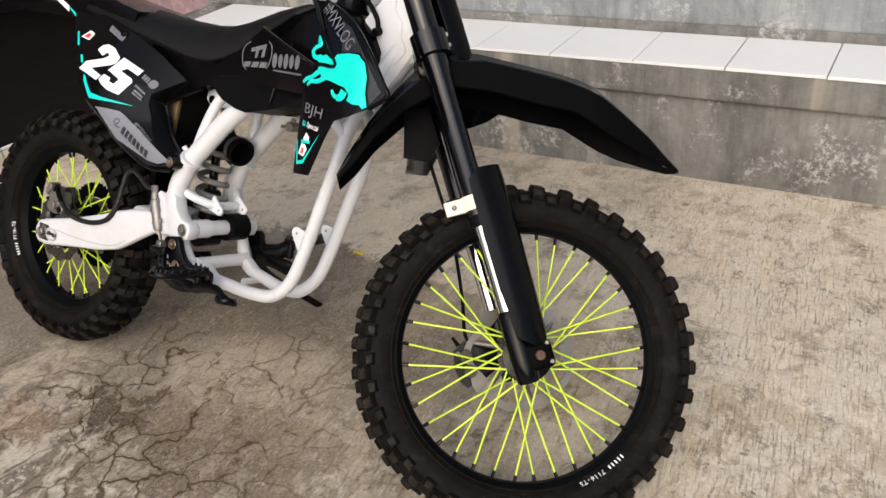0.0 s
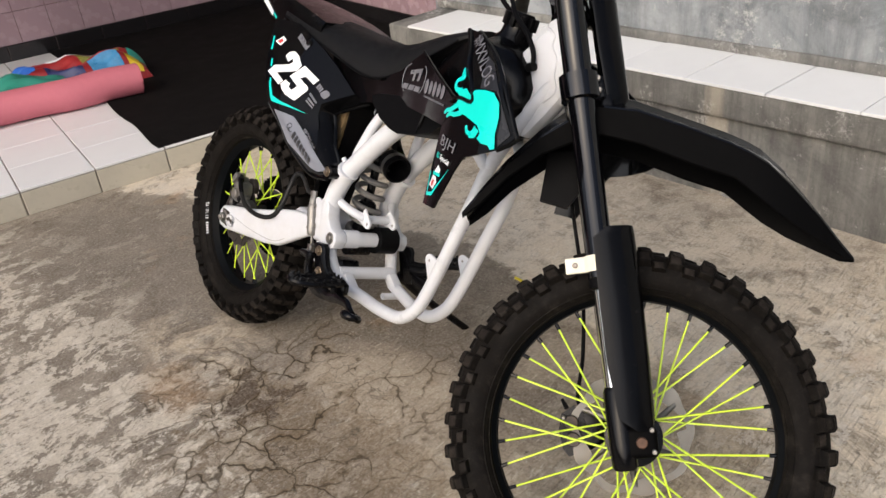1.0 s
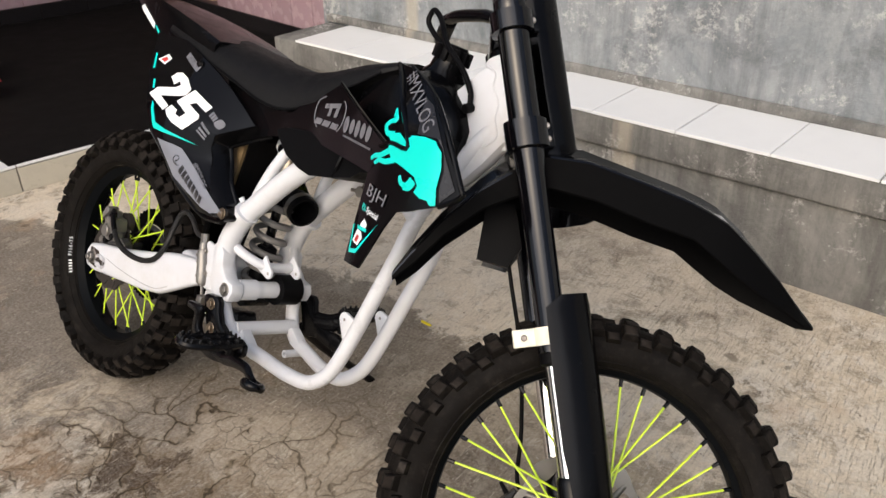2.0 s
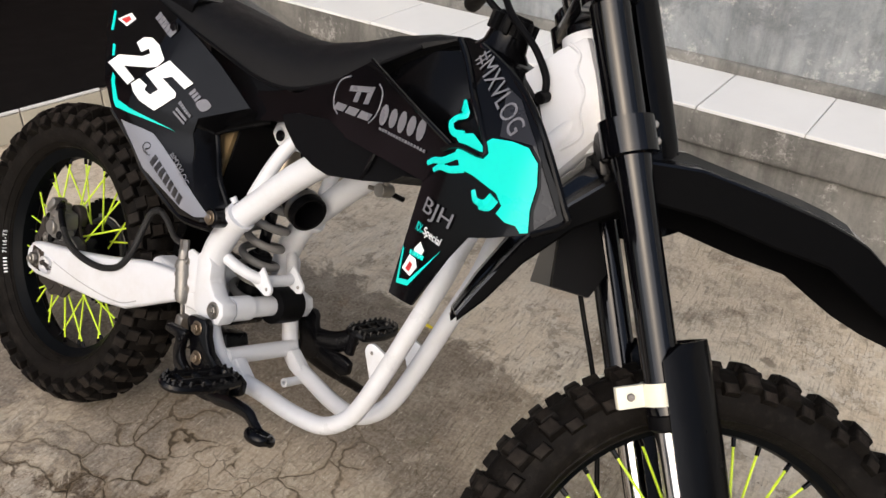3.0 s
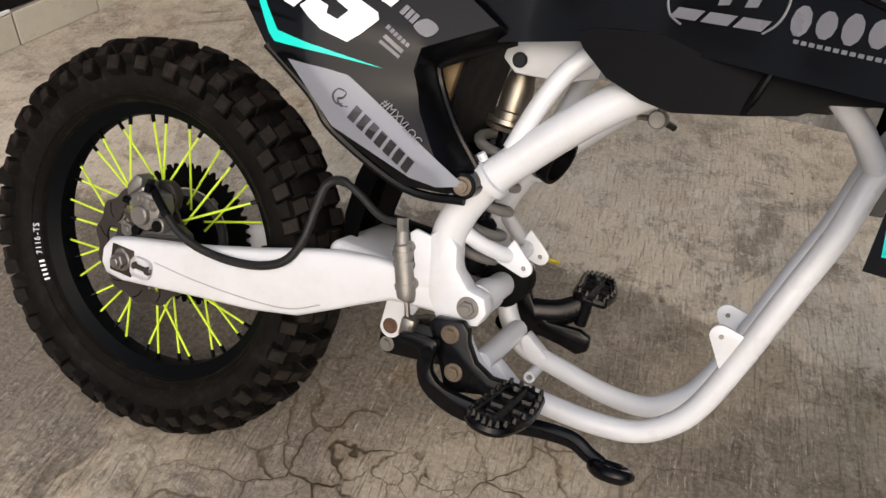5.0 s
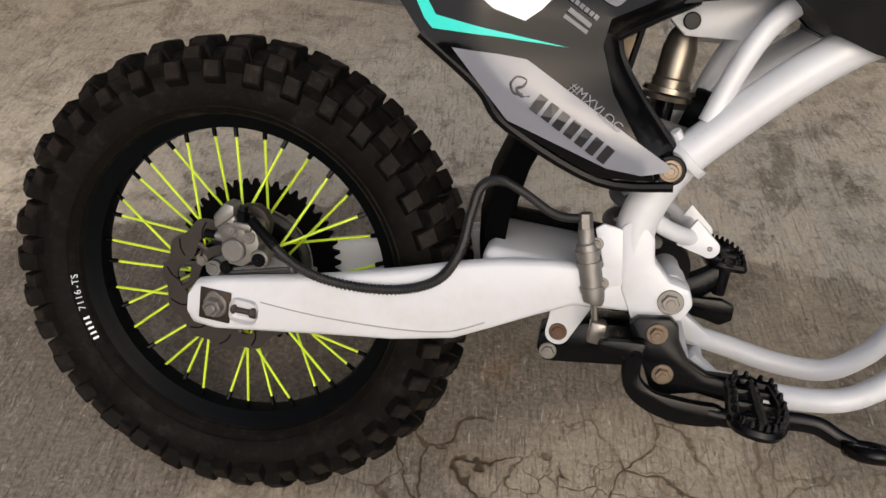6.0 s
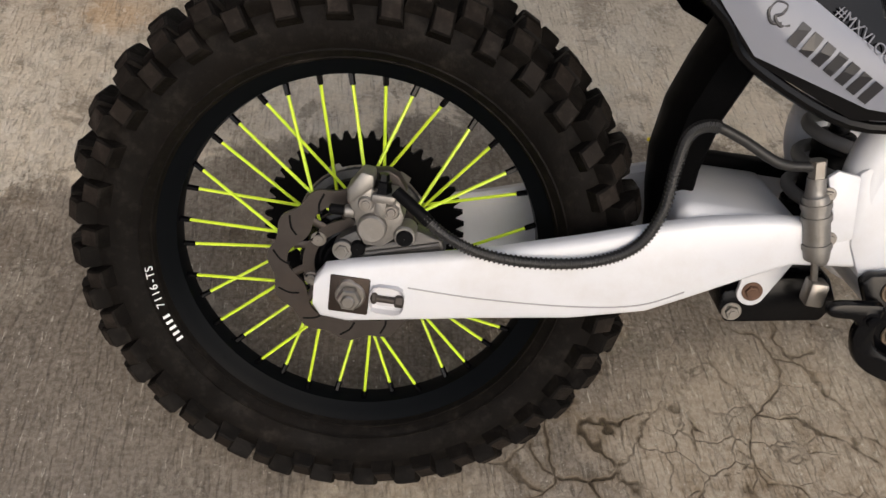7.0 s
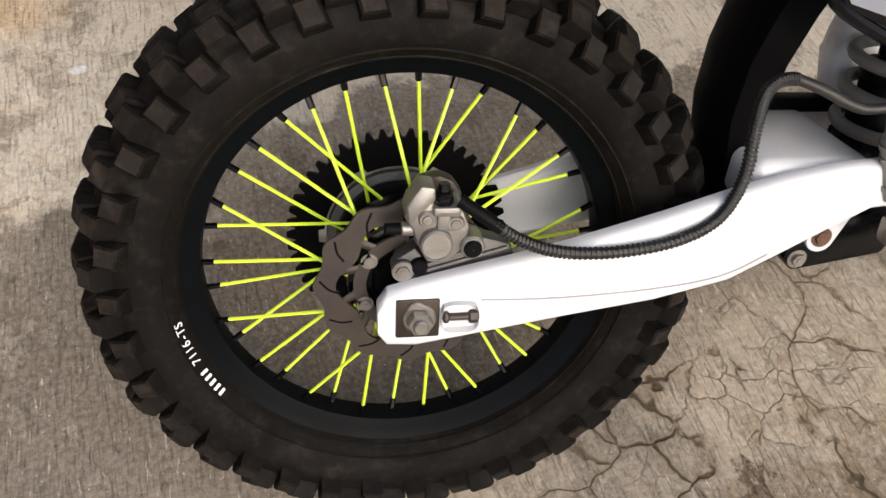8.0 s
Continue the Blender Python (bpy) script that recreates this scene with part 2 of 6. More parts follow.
    c = m.mix(c, (0.050, 0.040, 0.031), mul(m.ramp(m.noise(30, 5, 0.65), [(0.68, 0.0), (0.73, 1.0)]), 0.75))
    drops = m.ramp(m.voronoi(4.3, "F1", co=m.warped(14.0, 0.05)), [(0.055, 1.0), (0.085, 0.0)])
    c = m.mix(c, (0.090, 0.066, 0.044), mul(drops, 0.6))
    # crazing in a patch of the slab
    cell = m.voronoi(8.0, co=m.warped(4.5, 0.26))
    cr = m.ramp(cell, [(0.0, 1.0), (0.012, 0.8), (0.024, 0.0)])
    fringe = m.ramp(add(cell, mul(mid, 0.10)), [(0.05, 1.0), (0.14, 0.0)])
    cr2 = m.ramp(m.voronoi(17.0, co=m.warped(9.0, 0.10)), [(0.0, 1.0), (0.034, 0.0)])
    d = m.math("SQRT", add(m.math("POWER", sub(x, CRACK_X), 2.0), m.math("POWER", sub(y, CRACK_Y), 2.0)))
    patch = m.ramp(add(d, mul(m.noise(3.0, 6), 0.6)), [(0.52, 1.0), (0.90, 0.0)])
    broken = m.ramp(m.noise(4.5, 6, 0.7), [(0.42, 0.0), (0.50, 1.0)])
    small = mul(cr2, mul(m.ramp(m.noise(3.3, 5), [(0.48, 0.0), (0.58, 1.0)]), 0.6))
    cracks = mul(m.math("MAXIMUM", mul(cr, broken), small), patch)
    c = m.mix(c, (0.150, 0.104, 0.052), mul(mul(fringe, patch), mul(broken, 0.55)))
    c = m.mix(c, (0.042, 0.031, 0.019), mul(cracks, 0.9))
    m.color(c)
    broom = m.noise(1.0, 5, 0.75, 0.25, stretch=(95, 9, 20))
    h = add(add(mul(fine, 0.4), mul(broom, 0.8)), add(mul(mid, 0.6), mul(pale, 0.25)))
    h = sub(h, add(mul(cracks, 0.6), mul(scratch, 0.35)))
    m.bump(h, 0.75, 0.006)
    m.rough(m.ramp(mid, [(0.3, 0.62), (0.7, 0.92)]))
    return m.mat


def plaster(name, lo, hi, streak=0.6, flakes=0.8):
    m = Nodes(name, 0.8, spec=0.2)
    c = m.mix(lo, hi, m.ramp(m.noise(2.4, 10, 0.74, 0.6), [(0.38, 0.0), (0.60, 1.0)]))
    c = m.mix(c, tuple(0.42 * v for v in lo), m.math("MULTIPLY", m.ramp(m.noise(4.5, 9, 0.76, 0.4), [(0.52, 0.0), (0.66, 1.0)]), 0.6))
    runs = m.ramp(m.noise(2.0, 8, 0.74, stretch=(5.0, 5.0, 0.6)), [(0.44, 0.0), (0.62, 1.0)])
    c = m.mix(c, tuple(0.40 * v for v in lo), m.math("MULTIPLY", runs, streak))
    flake = m.math("MULTIPLY", m.ramp(m.noise(3.8, 9, 0.78), [(0.53, 0.0), (0.60, 1.0)]), m.ramp(m.noise(48, 6, 0.75), [(0.47, 0.0), (0.56, 1.0)]))
    c = m.mix(c, (0.70, 0.69, 0.66), m.math("MULTIPLY", flake, flakes))
    chips = m.ramp(m.noise(60, 3, 0.5), [(0.70, 0.0), (0.73, 1.0)])
    c = m.mix(c, (0.60, 0.60, 0.58), m.math("MULTIPLY", chips, 0.25))
    drip = m.ramp(m.noise(1.0, 4, 0.55, stretch=(3.6, 3.6, 0.10)), [(0.60, 0.0), (0.66, 1.0)])
    c = m.mix(c, (0.46, 0.41, 0.32), m.math("MULTIPLY", drip, 0.6))
    c = m.mix(c, m.mix((0.03, 0.03, 0.03), (0.7, 0.7, 0.68), m.noise(110, 5, 0.7)), 0.10)
    m.color(c)
    m.bump(m.math("ADD", m.noise(28, 9, 0.75), m.math("MULTIPLY", m.noise(160, 3), 0.3)), 0.6, 0.008)
    return m.mat


def glazed(name, c, rough=0.18, vary=0.06, grime=0.35):
    m = Nodes(name, rough, coat=0.3)
    info = m.t.nodes.new("ShaderNodeObjectInfo").outputs["Random"]
    col = m.mix(tuple(v * (1 - vary) for v in c), tuple(min(1, v * (1 + vary)) for v in c), info)
    dirt = m.ramp(m.noise(6, 8, 0.7), [(0.45, 0.0), (0.8, 1.0)])
    m.color(m.mix(col, tuple(v * 0.55 for v in c), m.math("MULTIPLY", dirt, grime)))
    m.rough(m.ramp(m.noise(11, 6), [(0.3, rough), (0.8, rough + 0.12)]))
    return m.mat


def timber():
    m = Nodes("brown_door_wood", 0.45)
    g = m.noise(3.0, 8, 0.65, 0.6, stretch=(9, 9, 0.6))
    m.color(m.mix((0.050, 0.021, 0.008), (0.135, 0.060, 0.021), m.ramp(g, [(0.3, 0.0), (0.7, 1.0)])))
    m.bump(g, 0.2, 0.003)
    return m.mat


CRACK_X, CRACK_Y = -0.97, 2.05
RUBBER = rubber("tyre_rubber", (0.0026, 0.0025, 0.0024), (0.0088, 0.0072, 0.0060), (0.042, 0.036, 0.030), 0.8)
# block tops: wear, plus the sky's light put into a paler colour
RUBBER_WORN_LIT = rubber("worn_lit_tread_rubber", (0.0050, 0.0047, 0.0044), (0.0225, 0.0178, 0.0145), (0.076, 0.065, 0.055), 0.9)
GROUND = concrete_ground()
LEDGE_PLASTER = plaster("grey_ledge_plaster", (0.118, 0.117, 0.110), (0.245, 0.240, 0.220), 0.6, 0.5)
WALL_PLASTER = plaster("bare_wall_render", (0.165, 0.187, 0.204), (0.315, 0.338, 0.354), 0.45, 0.45)
TILE_WHITE = glazed("white_tile", (0.76, 0.775, 0.785), 0.36, 0.03, 0.10)
TILE_CREAM = glazed("cream_riser_tile", (0.50, 0.47, 0.39), 0.25, 0.04, 0.5)
TILE_PINK = glazed("pink_wall_tile", (0.37, 0.262, 0.296), 0.22, 0.05, 0.08)
TILE_BLACK = glazed("black_skirting_tile", (0.012, 0.011, 0.012), 0.14, 0.1)
# dark so that the added front wall mirrors little in the black bodywork
YARD_WALL = plaster("unseen_yard_wall", (0.10, 0.10, 0.095), (0.20, 0.20, 0.185), 0.5, 0.1)
GROUT = plain("grey_grout", (0.28, 0.25, 0.22), 0.9)
GROUT_DARK = plain("dark_grout", (0.16, 0.09, 0.09), 0.9)
MAT_BLACK = plain("black_floor_mat", (0.0065, 0.006, 0.006), 0.8, spec=0.06, grain=0.3, scale=25, bump=0.3)
FOAM_PINK = plain("pink_foam", (0.54, 0.155, 0.20), 0.7, grain=0.06, bump=0.15)
CLOTH_GREEN = plain("green_tarpaulin", (0.03, 0.27, 0.20), 0.55, grain=0.12, scale=18, bump=0.2)
DOOR_WOOD = timber()


# ---------------------------------------------------------------- building helpers
def part(name, bm, mat, parent=None, label="", smooth=True, m=None):
    """Links a bmesh as one mesh object under a thing or a part."""
    bmesh.ops.recalc_face_normals(bm, faces=bm.faces)
    me = bpy.data.meshes.new(name)
    bm.to_mesh(me)
    bm.free()
    for k in mat if isinstance(mat, (list, tuple)) else [mat]:
        me.materials.append(k)
    if smooth:
        me.shade_smooth()
        me.set_sharp_from_angle(angle=radians(38))
    ob = new(name, me)
    ob.parent = parent
    if m is not None:
        ob.matrix_local = m
    return tagged(ob, label) if label else ob


def thing(name, label, category, m=Matrix(), group="", kind=""):
    ob = new(name)
    ob.empty_display_size = 0.05
    ob.matrix_world = m
    return tagged(ob, label, category, group, kind)


def spline(pts, n=6, closed=False):
    """Points along a smooth curve through the given ones."""
    p = [Vector(q) for q in pts]
    out, k = [], len(p)
    for i in range(k if closed else k - 1):
        a, b, c, d = (p[(i - 1) % k], p[i], p[(i + 1) % k], p[(i + 2) % k]) if closed else (p[max(i - 1, 0)], p[i], p[i + 1], p[min(i + 2, k - 1)])
        for j in range(n):
            t = j / n
            out.append(0.5 * (2 * b + (c - a) * t + (2 * a - 5 * b + 4 * c - d) * t * t + (3 * b - a - 3 * c + d) * t ** 3))
    if not closed:
        out.append(p[-1])
    return out


def sweep(bm, pts, r, seg=10, n=6, caps=True, flat=None, up=(0, 1, 0)):
    """A round bar along a smooth curve. r: a radius or one for each point; flat: the width over the height, across up."""
    path = spline(pts, n) if n else [Vector(q) for q in pts]
    rs = [r] * len(path) if isinstance(r, (int, float)) else [float(np.interp(i / max(1, n), range(len(r)), r)) for i in range(len(path))]
    ref, rings = Vector(up), []
    for i, c in enumerate(path):
        d = (path[min(i + 1, len(path) - 1)] - path[max(i - 1, 0)]).normalized()
        a = d.cross(ref)
        a = a.normalized() if a.length > 1e-4 else d.orthogonal().normalized()
        b = a.cross(d)
        if not flat:
            ref = b
        rings.append([bm.verts.new(c + rs[i] * (math.cos(2 * math.pi * k / seg) * a + (flat or 1) * math.sin(2 * math.pi * k / seg) * b)) for k in range(seg)])
    for p, q in zip(rings, rings[1:]):
        for k in range(seg):
            bm.faces.new((p[k], p[(k + 1) % seg], q[(k + 1) % seg], q[k]))
    if caps:
        bm.faces.new(rings[0][::-1])
        bm.faces.new(rings[-1])
    return bm


def tube(pts, r, **kw):
    return sweep(bmesh.new(), pts, r, **kw)


def loft(rings, bm=None, closed=True, caps=True):
    """A skin over rings of equally many points."""
    bm = bm or bmesh.new()
    vs = [[bm.verts.new(p) for p in ring] for ring in rings]
    k = len(vs[0])
    for p, q in zip(vs, vs[1:]):
        for i in range(k if closed else k - 1):
            bm.faces.new((p[i], p[(i + 1) % k], q[(i + 1) % k], q[i]))
    if caps:
        bm.faces.new(vs[0][::-1])
        bm.faces.new(vs[-1])
    return bm


def lathe(profile, n=48, bm=None, closed=False, at=(0, 0, 0), turn=None):
    """Turns a profile of (radius, offset) round the y axis."""
    bm = bm or bmesh.new()
    t = Matrix.Translation(at) @ (turn or Matrix())
    rings = [[bm.verts.new(t @ Vector((r * math.cos(2 * math.pi * i / n), y, r * math.sin(2 * math.pi * i / n)))) for r, y in profile] for i in range(n)]
    k = len(profile)
    for i in range(n):
        p, q = rings[i], rings[(i + 1) % n]
        for j in range(k if closed else k - 1):
            bm.faces.new((p[j], p[(j + 1) % k], q[(j + 1) % k], q[j]))
    return bm


def rod(r, y0, y1, at=(0, 0, 0), turn=None, n=20, bm=None, bevel=0.0015):
    """A round peg along y with broken edges."""
    b = min(bevel, r * 0.4, abs(y1 - y0) * 0.4) * (1 if y1 > y0 else -1)
    return lathe([(0.0005, y0), (r - abs(b), y0), (r, y0 + b), (r, y1 - b), (r - abs(b), y1), (0.0005, y1)], n, bm, at=at, turn=turn)


def plate(outline, y0, y1, bm=None, bevel=0.0015, holes=()):
    """A flat plate with that (x, z) outline between two y."""
    bm = bm or bmesh.new()
    vs = [bm.verts.new((x, y0, z)) for x, z in outline]
    f = bm.faces.new(vs)
    new_faces = bmesh.ops.extrude_face_region(bm, geom=[f])["geom"]
    moved = [v for v in new_faces if isinstance(v, bmesh.types.BMVert)]
    bmesh.ops.translate(bm, verts=moved, vec=(0, y1 - y0, 0))
    if bevel:
        es = [e for e in bm.edges if e.is_valid and len(e.link_faces) == 2 and e.calc_face_angle(0) > 0.6 and (set(e.verts) & set(vs + moved))]
        bmesh.ops.bevel(bm, geom=es, offset=bevel, segments=2, affect="EDGES", profile=0.5)
    return bm


def block(lo, hi, bevel=0.003, bm=None, m=Matrix(), seg=2):
    bm2 = bmesh.new()
    bmesh.ops.create_cube(bm2, size=1, matrix=Matrix.LocRotScale([(a + b) / 2 for a, b in zip(lo, hi)], None, [b - a for a, b in zip(lo, hi)]))
    if bevel:
        bmesh.ops.bevel(bm2, geom=bm2.edges[:], offset=bevel, segments=seg, affect="EDGES", profile=0.5)
    bmesh.ops.transform(bm2, verts=bm2.verts, matrix=m)
    return bm2 if bm is None else join(bm, bm2)


def join(bm, other):
    """Adds the other bmesh to bm."""
    me = bpy.data.meshes.new("tmp")
    other.to_mesh(me)
    other.free()
    bm.from_mesh(me)
    bpy.data.meshes.remove(me)
    return bm


def skin(outline, depth, thick, step=0.016, curve=0):
    """A sheet with that (x, z) outline that follows y = depth(x, z); thick: towards the middle of the motorcycle (0: a film)."""
    pts = [(v.x, v.z) for v in spline([(x, 0, z) for x, z in outline], curve, True)] if curve else outline
    bm = bmesh.new()
    bm.faces.new([bm.verts.new((x, 0, z)) for x, z in pts])
    for axis in (0, 2):
        vals = [p[axis // 2] for p in pts]
        k = math.floor(min(vals) / step) + 1
        while k * step < max(vals):
            co, no = [0, 0, 0], [0, 0, 0]
            co[axis], no[axis] = k * step, 1
            bmesh.ops.bisect_plane(bm, geom=bm.verts[:] + bm.edges[:] + bm.faces[:], plane_co=co, plane_no=no)
            k += 1
    bmesh.ops.triangulate(bm, faces=[f for f in bm.faces if len(f.verts) > 4])
    for v in bm.verts:
        v.co.y = depth(v.co.x, v.co.z)
    if thick:
        geo = bmesh.ops.extrude_face_region(bm, geom=bm.faces[:])["geom"]
        bmesh.ops.translate(bm, verts=[v for v in geo if isinstance(v, bmesh.types.BMVert)], vec=(0, thick, 0))
    return bm


def film(outline, depth, lift=0.0016, step=0.016, curve=0):
    """A sticker on a sheet."""
    return skin(outline, lambda x, z: depth(x, z) - lift, 0.0006, step, curve)


def bolt(at, r=0.008, h=0.006, turn=None, hexed=True):
    """A bolt head with a washer, facing -y."""
    t = turn or Matrix()
    bm = rod(r * 1.45, 0, -h * 0.3, at, t, 20)
    rod(r, -h * 0.3, -h, at, t, 6 if hexed else 18, bm, 0.0008)
    rod(r * 0.5, -h, -h * 1.2, at, t, 12, bm, 0.0004)
    return bm


# ---------------------------------------------------------------- the yard
def ground_height(x, y):
    """The slab swells a little under the front wheel."""
    sx = min(1, max(0, (x + 0.80) / 0.75))
    sy = 1 - min(1, max(0, (y - 2.45) / 0.95))
    return 0.036 * sx * sx * (3 - 2 * sx) * sy * sy * (3 - 2 * sy)


def build_ground():
    bm = bmesh.new()
    xs = [-60, -20, -8] + [-5 + 0.1 * i for i in range(91)] + [6, 10, 25, 60]
    ys = [-60, -20, -8] + [-2 + 0.1 * i for i in range(71)] + [6, 8, 20, 60]
    vs = [[bm.verts.new((x, y, ground_height(x, y) + 0.003 * noise.noise(Vector((x * 2.2, y * 2.2, 0))))) for y in ys] for x in xs]
    for i in range(len(xs) - 1):
        for j in range(len(ys) - 1):
            bm.faces.new((vs[i][j], vs[i + 1][j], vs[i + 1][j + 1], vs[i][j + 1]))
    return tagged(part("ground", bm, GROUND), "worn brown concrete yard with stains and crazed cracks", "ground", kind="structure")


ground = build_ground()

LEDGE_X, LEDGE_Z, WALL_Y = -2.46, 0.417, 0.340
LEDGE = Matrix.Translation((0, 3.634, 0)) @ pose(0, 0, 0, 0, 0, -5.8)
ledge = thing("ledge", "low grey cement ledge along the wall, stained and flaking", "ledge", LEDGE, kind="structure")
part("core", block((LEDGE_X + 0.012, 0.022, -0.1), (7.5, WALL_Y, 0.300), 0.008), LEDGE_PLASTER, ledge)
part("slab_edge", block((LEDGE_X, 0.0, 0.300), (7.5, WALL_Y, LEDGE_Z - 0.008), 0.010, seg=3), LEDGE_PLASTER, ledge)
wall_back = thing("wall_back", "bare grey rendered wall, blotched with damp and flaked paint", "wall", LEDGE, kind="structure")
part("core", block((LEDGE_X - 0.03, WALL_Y, -0.1), (7.5, WALL_Y + 0.2, 3.4), 0.0), WALL_PLASTER, wall_back)
part("skirt", block((LEDGE_X, WALL_Y - 0.018, LEDGE_Z - 0.004), (7.5, WALL_Y + 0.02, LEDGE_Z + 0.035), 0.010, seg=3), LEDGE_PLASTER, wall_back, "rough cement fillet at the foot of the wall")

# unseen walls added to close the yard and shape the bike's reflections
wall_front = tagged(part("wall_front", block((-16, -6.2, -0.1), (7.7, -6.0, 1.7), 0.0), YARD_WALL), "low dark wall added across the yard, out of view", "wall", kind="structure")
wall_right = tagged(part("wall_right", block((7.5, -6.0, -0.1), (7.7, 4.1, 2.4), 0.0), WALL_PLASTER), "plain grey wall added at the yard's end, out of view", "wall", kind="structure")

# the porch, turned a little against the wall
PORCH = Matrix.Translation((-2.842, 2.398, 0)) @ pose(0, 0, 0, 0, 0, -13.2)
PORCH_Z = 0.114
porch = thing("floor", "raised porch with white floor tiles and a cream tiled riser", "floor", PORCH, kind="structure")
part("slab", block((-3.6, -3.5, -0.1), (-0.008, 2.9, PORCH_Z - 0.006), 0.0), GROUT, porch)

# pink tiled walls of the house, seen from the porch
WALL_LEFT_X = -2.43
wall_left = thing("wall_left", "pink tiled house wall with a black skirting", "wall", PORCH, kind="structure")
part("core", block((WALL_LEFT_X - 0.2, -3.5, -0.1), (WALL_LEFT_X - 0.008, 2.9, 3.4), 0.0), GROUT_DARK, wall_left)
HOUSE = Matrix.Translation((-3.765, 4.765, 0)) @ pose(0, 0, 0, 0, 0, -10.5)
wall_house = thing("wall_house", "pink tiled house wall beside the wooden door", "wall", HOUSE, kind="structure")
part("core", block((-0.10, 0.008, -0.1), (1.45, 0.2, 3.4), 0.0), GROUT_DARK, wall_house)
part("core", block((-2.4, 0.05, -0.1), (-0.10, 0.25, 3.4), 0.0), GROUT_DARK, wall_house)
part("core", block((-2.4, 0.008, 2.15), (-0.10, 0.05, 3.4), 0.0), GROUT_DARK, wall_house)

door = thing("door_1", "closed brown wooden house door with a pale sill", "door", HOUSE, kind="structure")
part("door_leaf", block((-0.90, 0.012, 0.30), (-0.14, 0.046, 2.14), 0.004), DOOR_WOOD, door)
for x0 in (-0.86, -0.50):
    part("panel", block((x0, 0.002, 0.42), (x0 + 0.32, 0.012, 1.15), 0.006), DOOR_WOOD, door)
part("door_frame", block((-0.14, -0.015, 0.25), (-0.10, 0.046, 2.15), 0.004), DOOR_WOOD, door)
part("door_frame", block((-0.94, -0.015, 0.25), (-0.90, 0.046, 2.15), 0.004), DOOR_WOOD, door)
part("sill", block((-0.94, -0.03, 0.245), (-0.10, 0.046, 0.298), 0.005), plain("pale_sill", (0.42, 0.30, 0.18), 0.6), door)
part("door_leaf", block((-2.35, 0.012, 0.30), (-0.96, 0.046, 2.14), 0.004), DOOR_WOOD, door)

# unseen ceiling added over the inner porch to keep sky light off it
tagged(part("ceiling", block((-3.6, -3.5, 2.62), (-0.55, 2.9, 2.74), 0.0), plain("ceiling_paint", (0.42, 0.40, 0.37), 0.8, scale=6), m=PORCH), "plain off-white ceiling added over the porch, out of view", "ceiling", kind="structure")

# things left on the porch
mat = thing("floor_mat", "large black rubber mat spread over the porch floor", "mat", PORCH)


def drape():
    """The mat, with its front edge sagging over the riser."""
    bm = bmesh.new()
    rows = []
    for i in range(40):
        t = i / 39
        y = 0.33 + t * 2.22
        rows.append([])
        for j in range(28):
            s = j / 27
            x = WALL_LEFT_X + 0.02 + s * (-WALL_LEFT_X - 0.026)
            left = 0.33 + 0.06 * noise.noise(Vector((x * 2, 0, 3)))
            z = PORCH_Z + 0.006 + 0.006 * noise.noise(Vector((x * 3, y * 3, 0)))
            if s > 0.985:
                z = PORCH_Z + 0.001
            elif s > 0.95:
                z = PORCH_Z + 0.001
            rows[-1].append(bm.verts.new((x, left + t * (2.55 - left), z)))
    for p, q in zip(rows, rows[1:]):
        for a in range(27):
            bm.faces.new((p[a], p[a + 1], q[a + 1], q[a]))
    geo = bmesh.ops.extrude_face_region(bm, geom=bm.faces[:])["geom"]
    bmesh.ops.translate(bm, verts=[v for v in geo if isinstance(v, bmesh.types.BMVert)], vec=(0, 0, 0.004))
    return bm


part("sheet", drape(), MAT_BLACK, mat)


def roll(name, label, category, a, b, r, material, flat=1.0):
    ob = thing(name, label, category, PORCH)
    pts = [Vector(a).lerp(Vector(b), t / 6) + Vector((0.01 * math.sin(t * 2), 0, 0.003 * math.sin(t * 3))) for t in range(7)]
    body = tube(pts, [r * (1 + 0.03 * math.sin(i * 1.7)) for i in range(7)], seg=24, n=5)
    part("roll", body, material, ob)
    end, d = Vector(b), (Vector(b) - Vector(a)).normalized()
    side = d.cross(Vector((0, 0, 1))).normalized()
    coil = [end + d * 0.004 + (side * math.cos(k * 0.55) + Vector((0, 0, 1)) * math.sin(k * 0.55)) * r * (0.95 - 0.026 * k) for k in range(34)]
    part("coil", tube(coil, 0.004, seg=5, n=1), material, ob)
    return ob


roll("foam_roll", "rolled pink foam mattress lying on the porch", "mattress", (-1.03, -0.50, PORCH_Z + 0.085), (-0.92, 0.53, PORCH_Z + 0.085), 0.082, FOAM_PINK)


def heap_point(u, v, cx, cy, lx, ly, h, seed, turn, lift=0.0):
    e = max(0.0, 1 - max(abs(u), abs(v)) ** 4)
    z = h * e ** 0.5 * (0.75 + 0.35 * noise.noise(Vector((u * 1.6 + seed, v * 2.4, seed)))) + 0.012 * noise.noise(Vector((u * 6, v * 5, seed)))
    p = Vector((u * (lx + lift) * (1 + 0.12 * noise.noise(Vector((v * 2, seed, 0)))), v * ly, max(0.001, z) + lift))
    return Matrix.Translation((cx, cy, PORCH_Z + 0.006)) @ pose(0, 0, 0, 0, 0, turn) @ p


def heap(*shape):
    """A crumpled folded sheet."""
    bm = bmesh.new()
    n = 34
    rows = [[bm.verts.new(heap_point(2 * i / (n - 1) - 1, 2 * j / (n - 1) - 1, *shape)) for j in range(n)] for i in range(n)]
    for p, q in zip(rows, rows[1:]):
        for a in range(n - 1):
            bm.faces.new((p[a], p[a + 1], q[a + 1], q[a]))
    bm.faces.new([r[0] for r in rows] + rows[-1][1:] + [r[-1] for r in rows[::-1]][1:] + rows[0][-2:0:-1])
    return bm


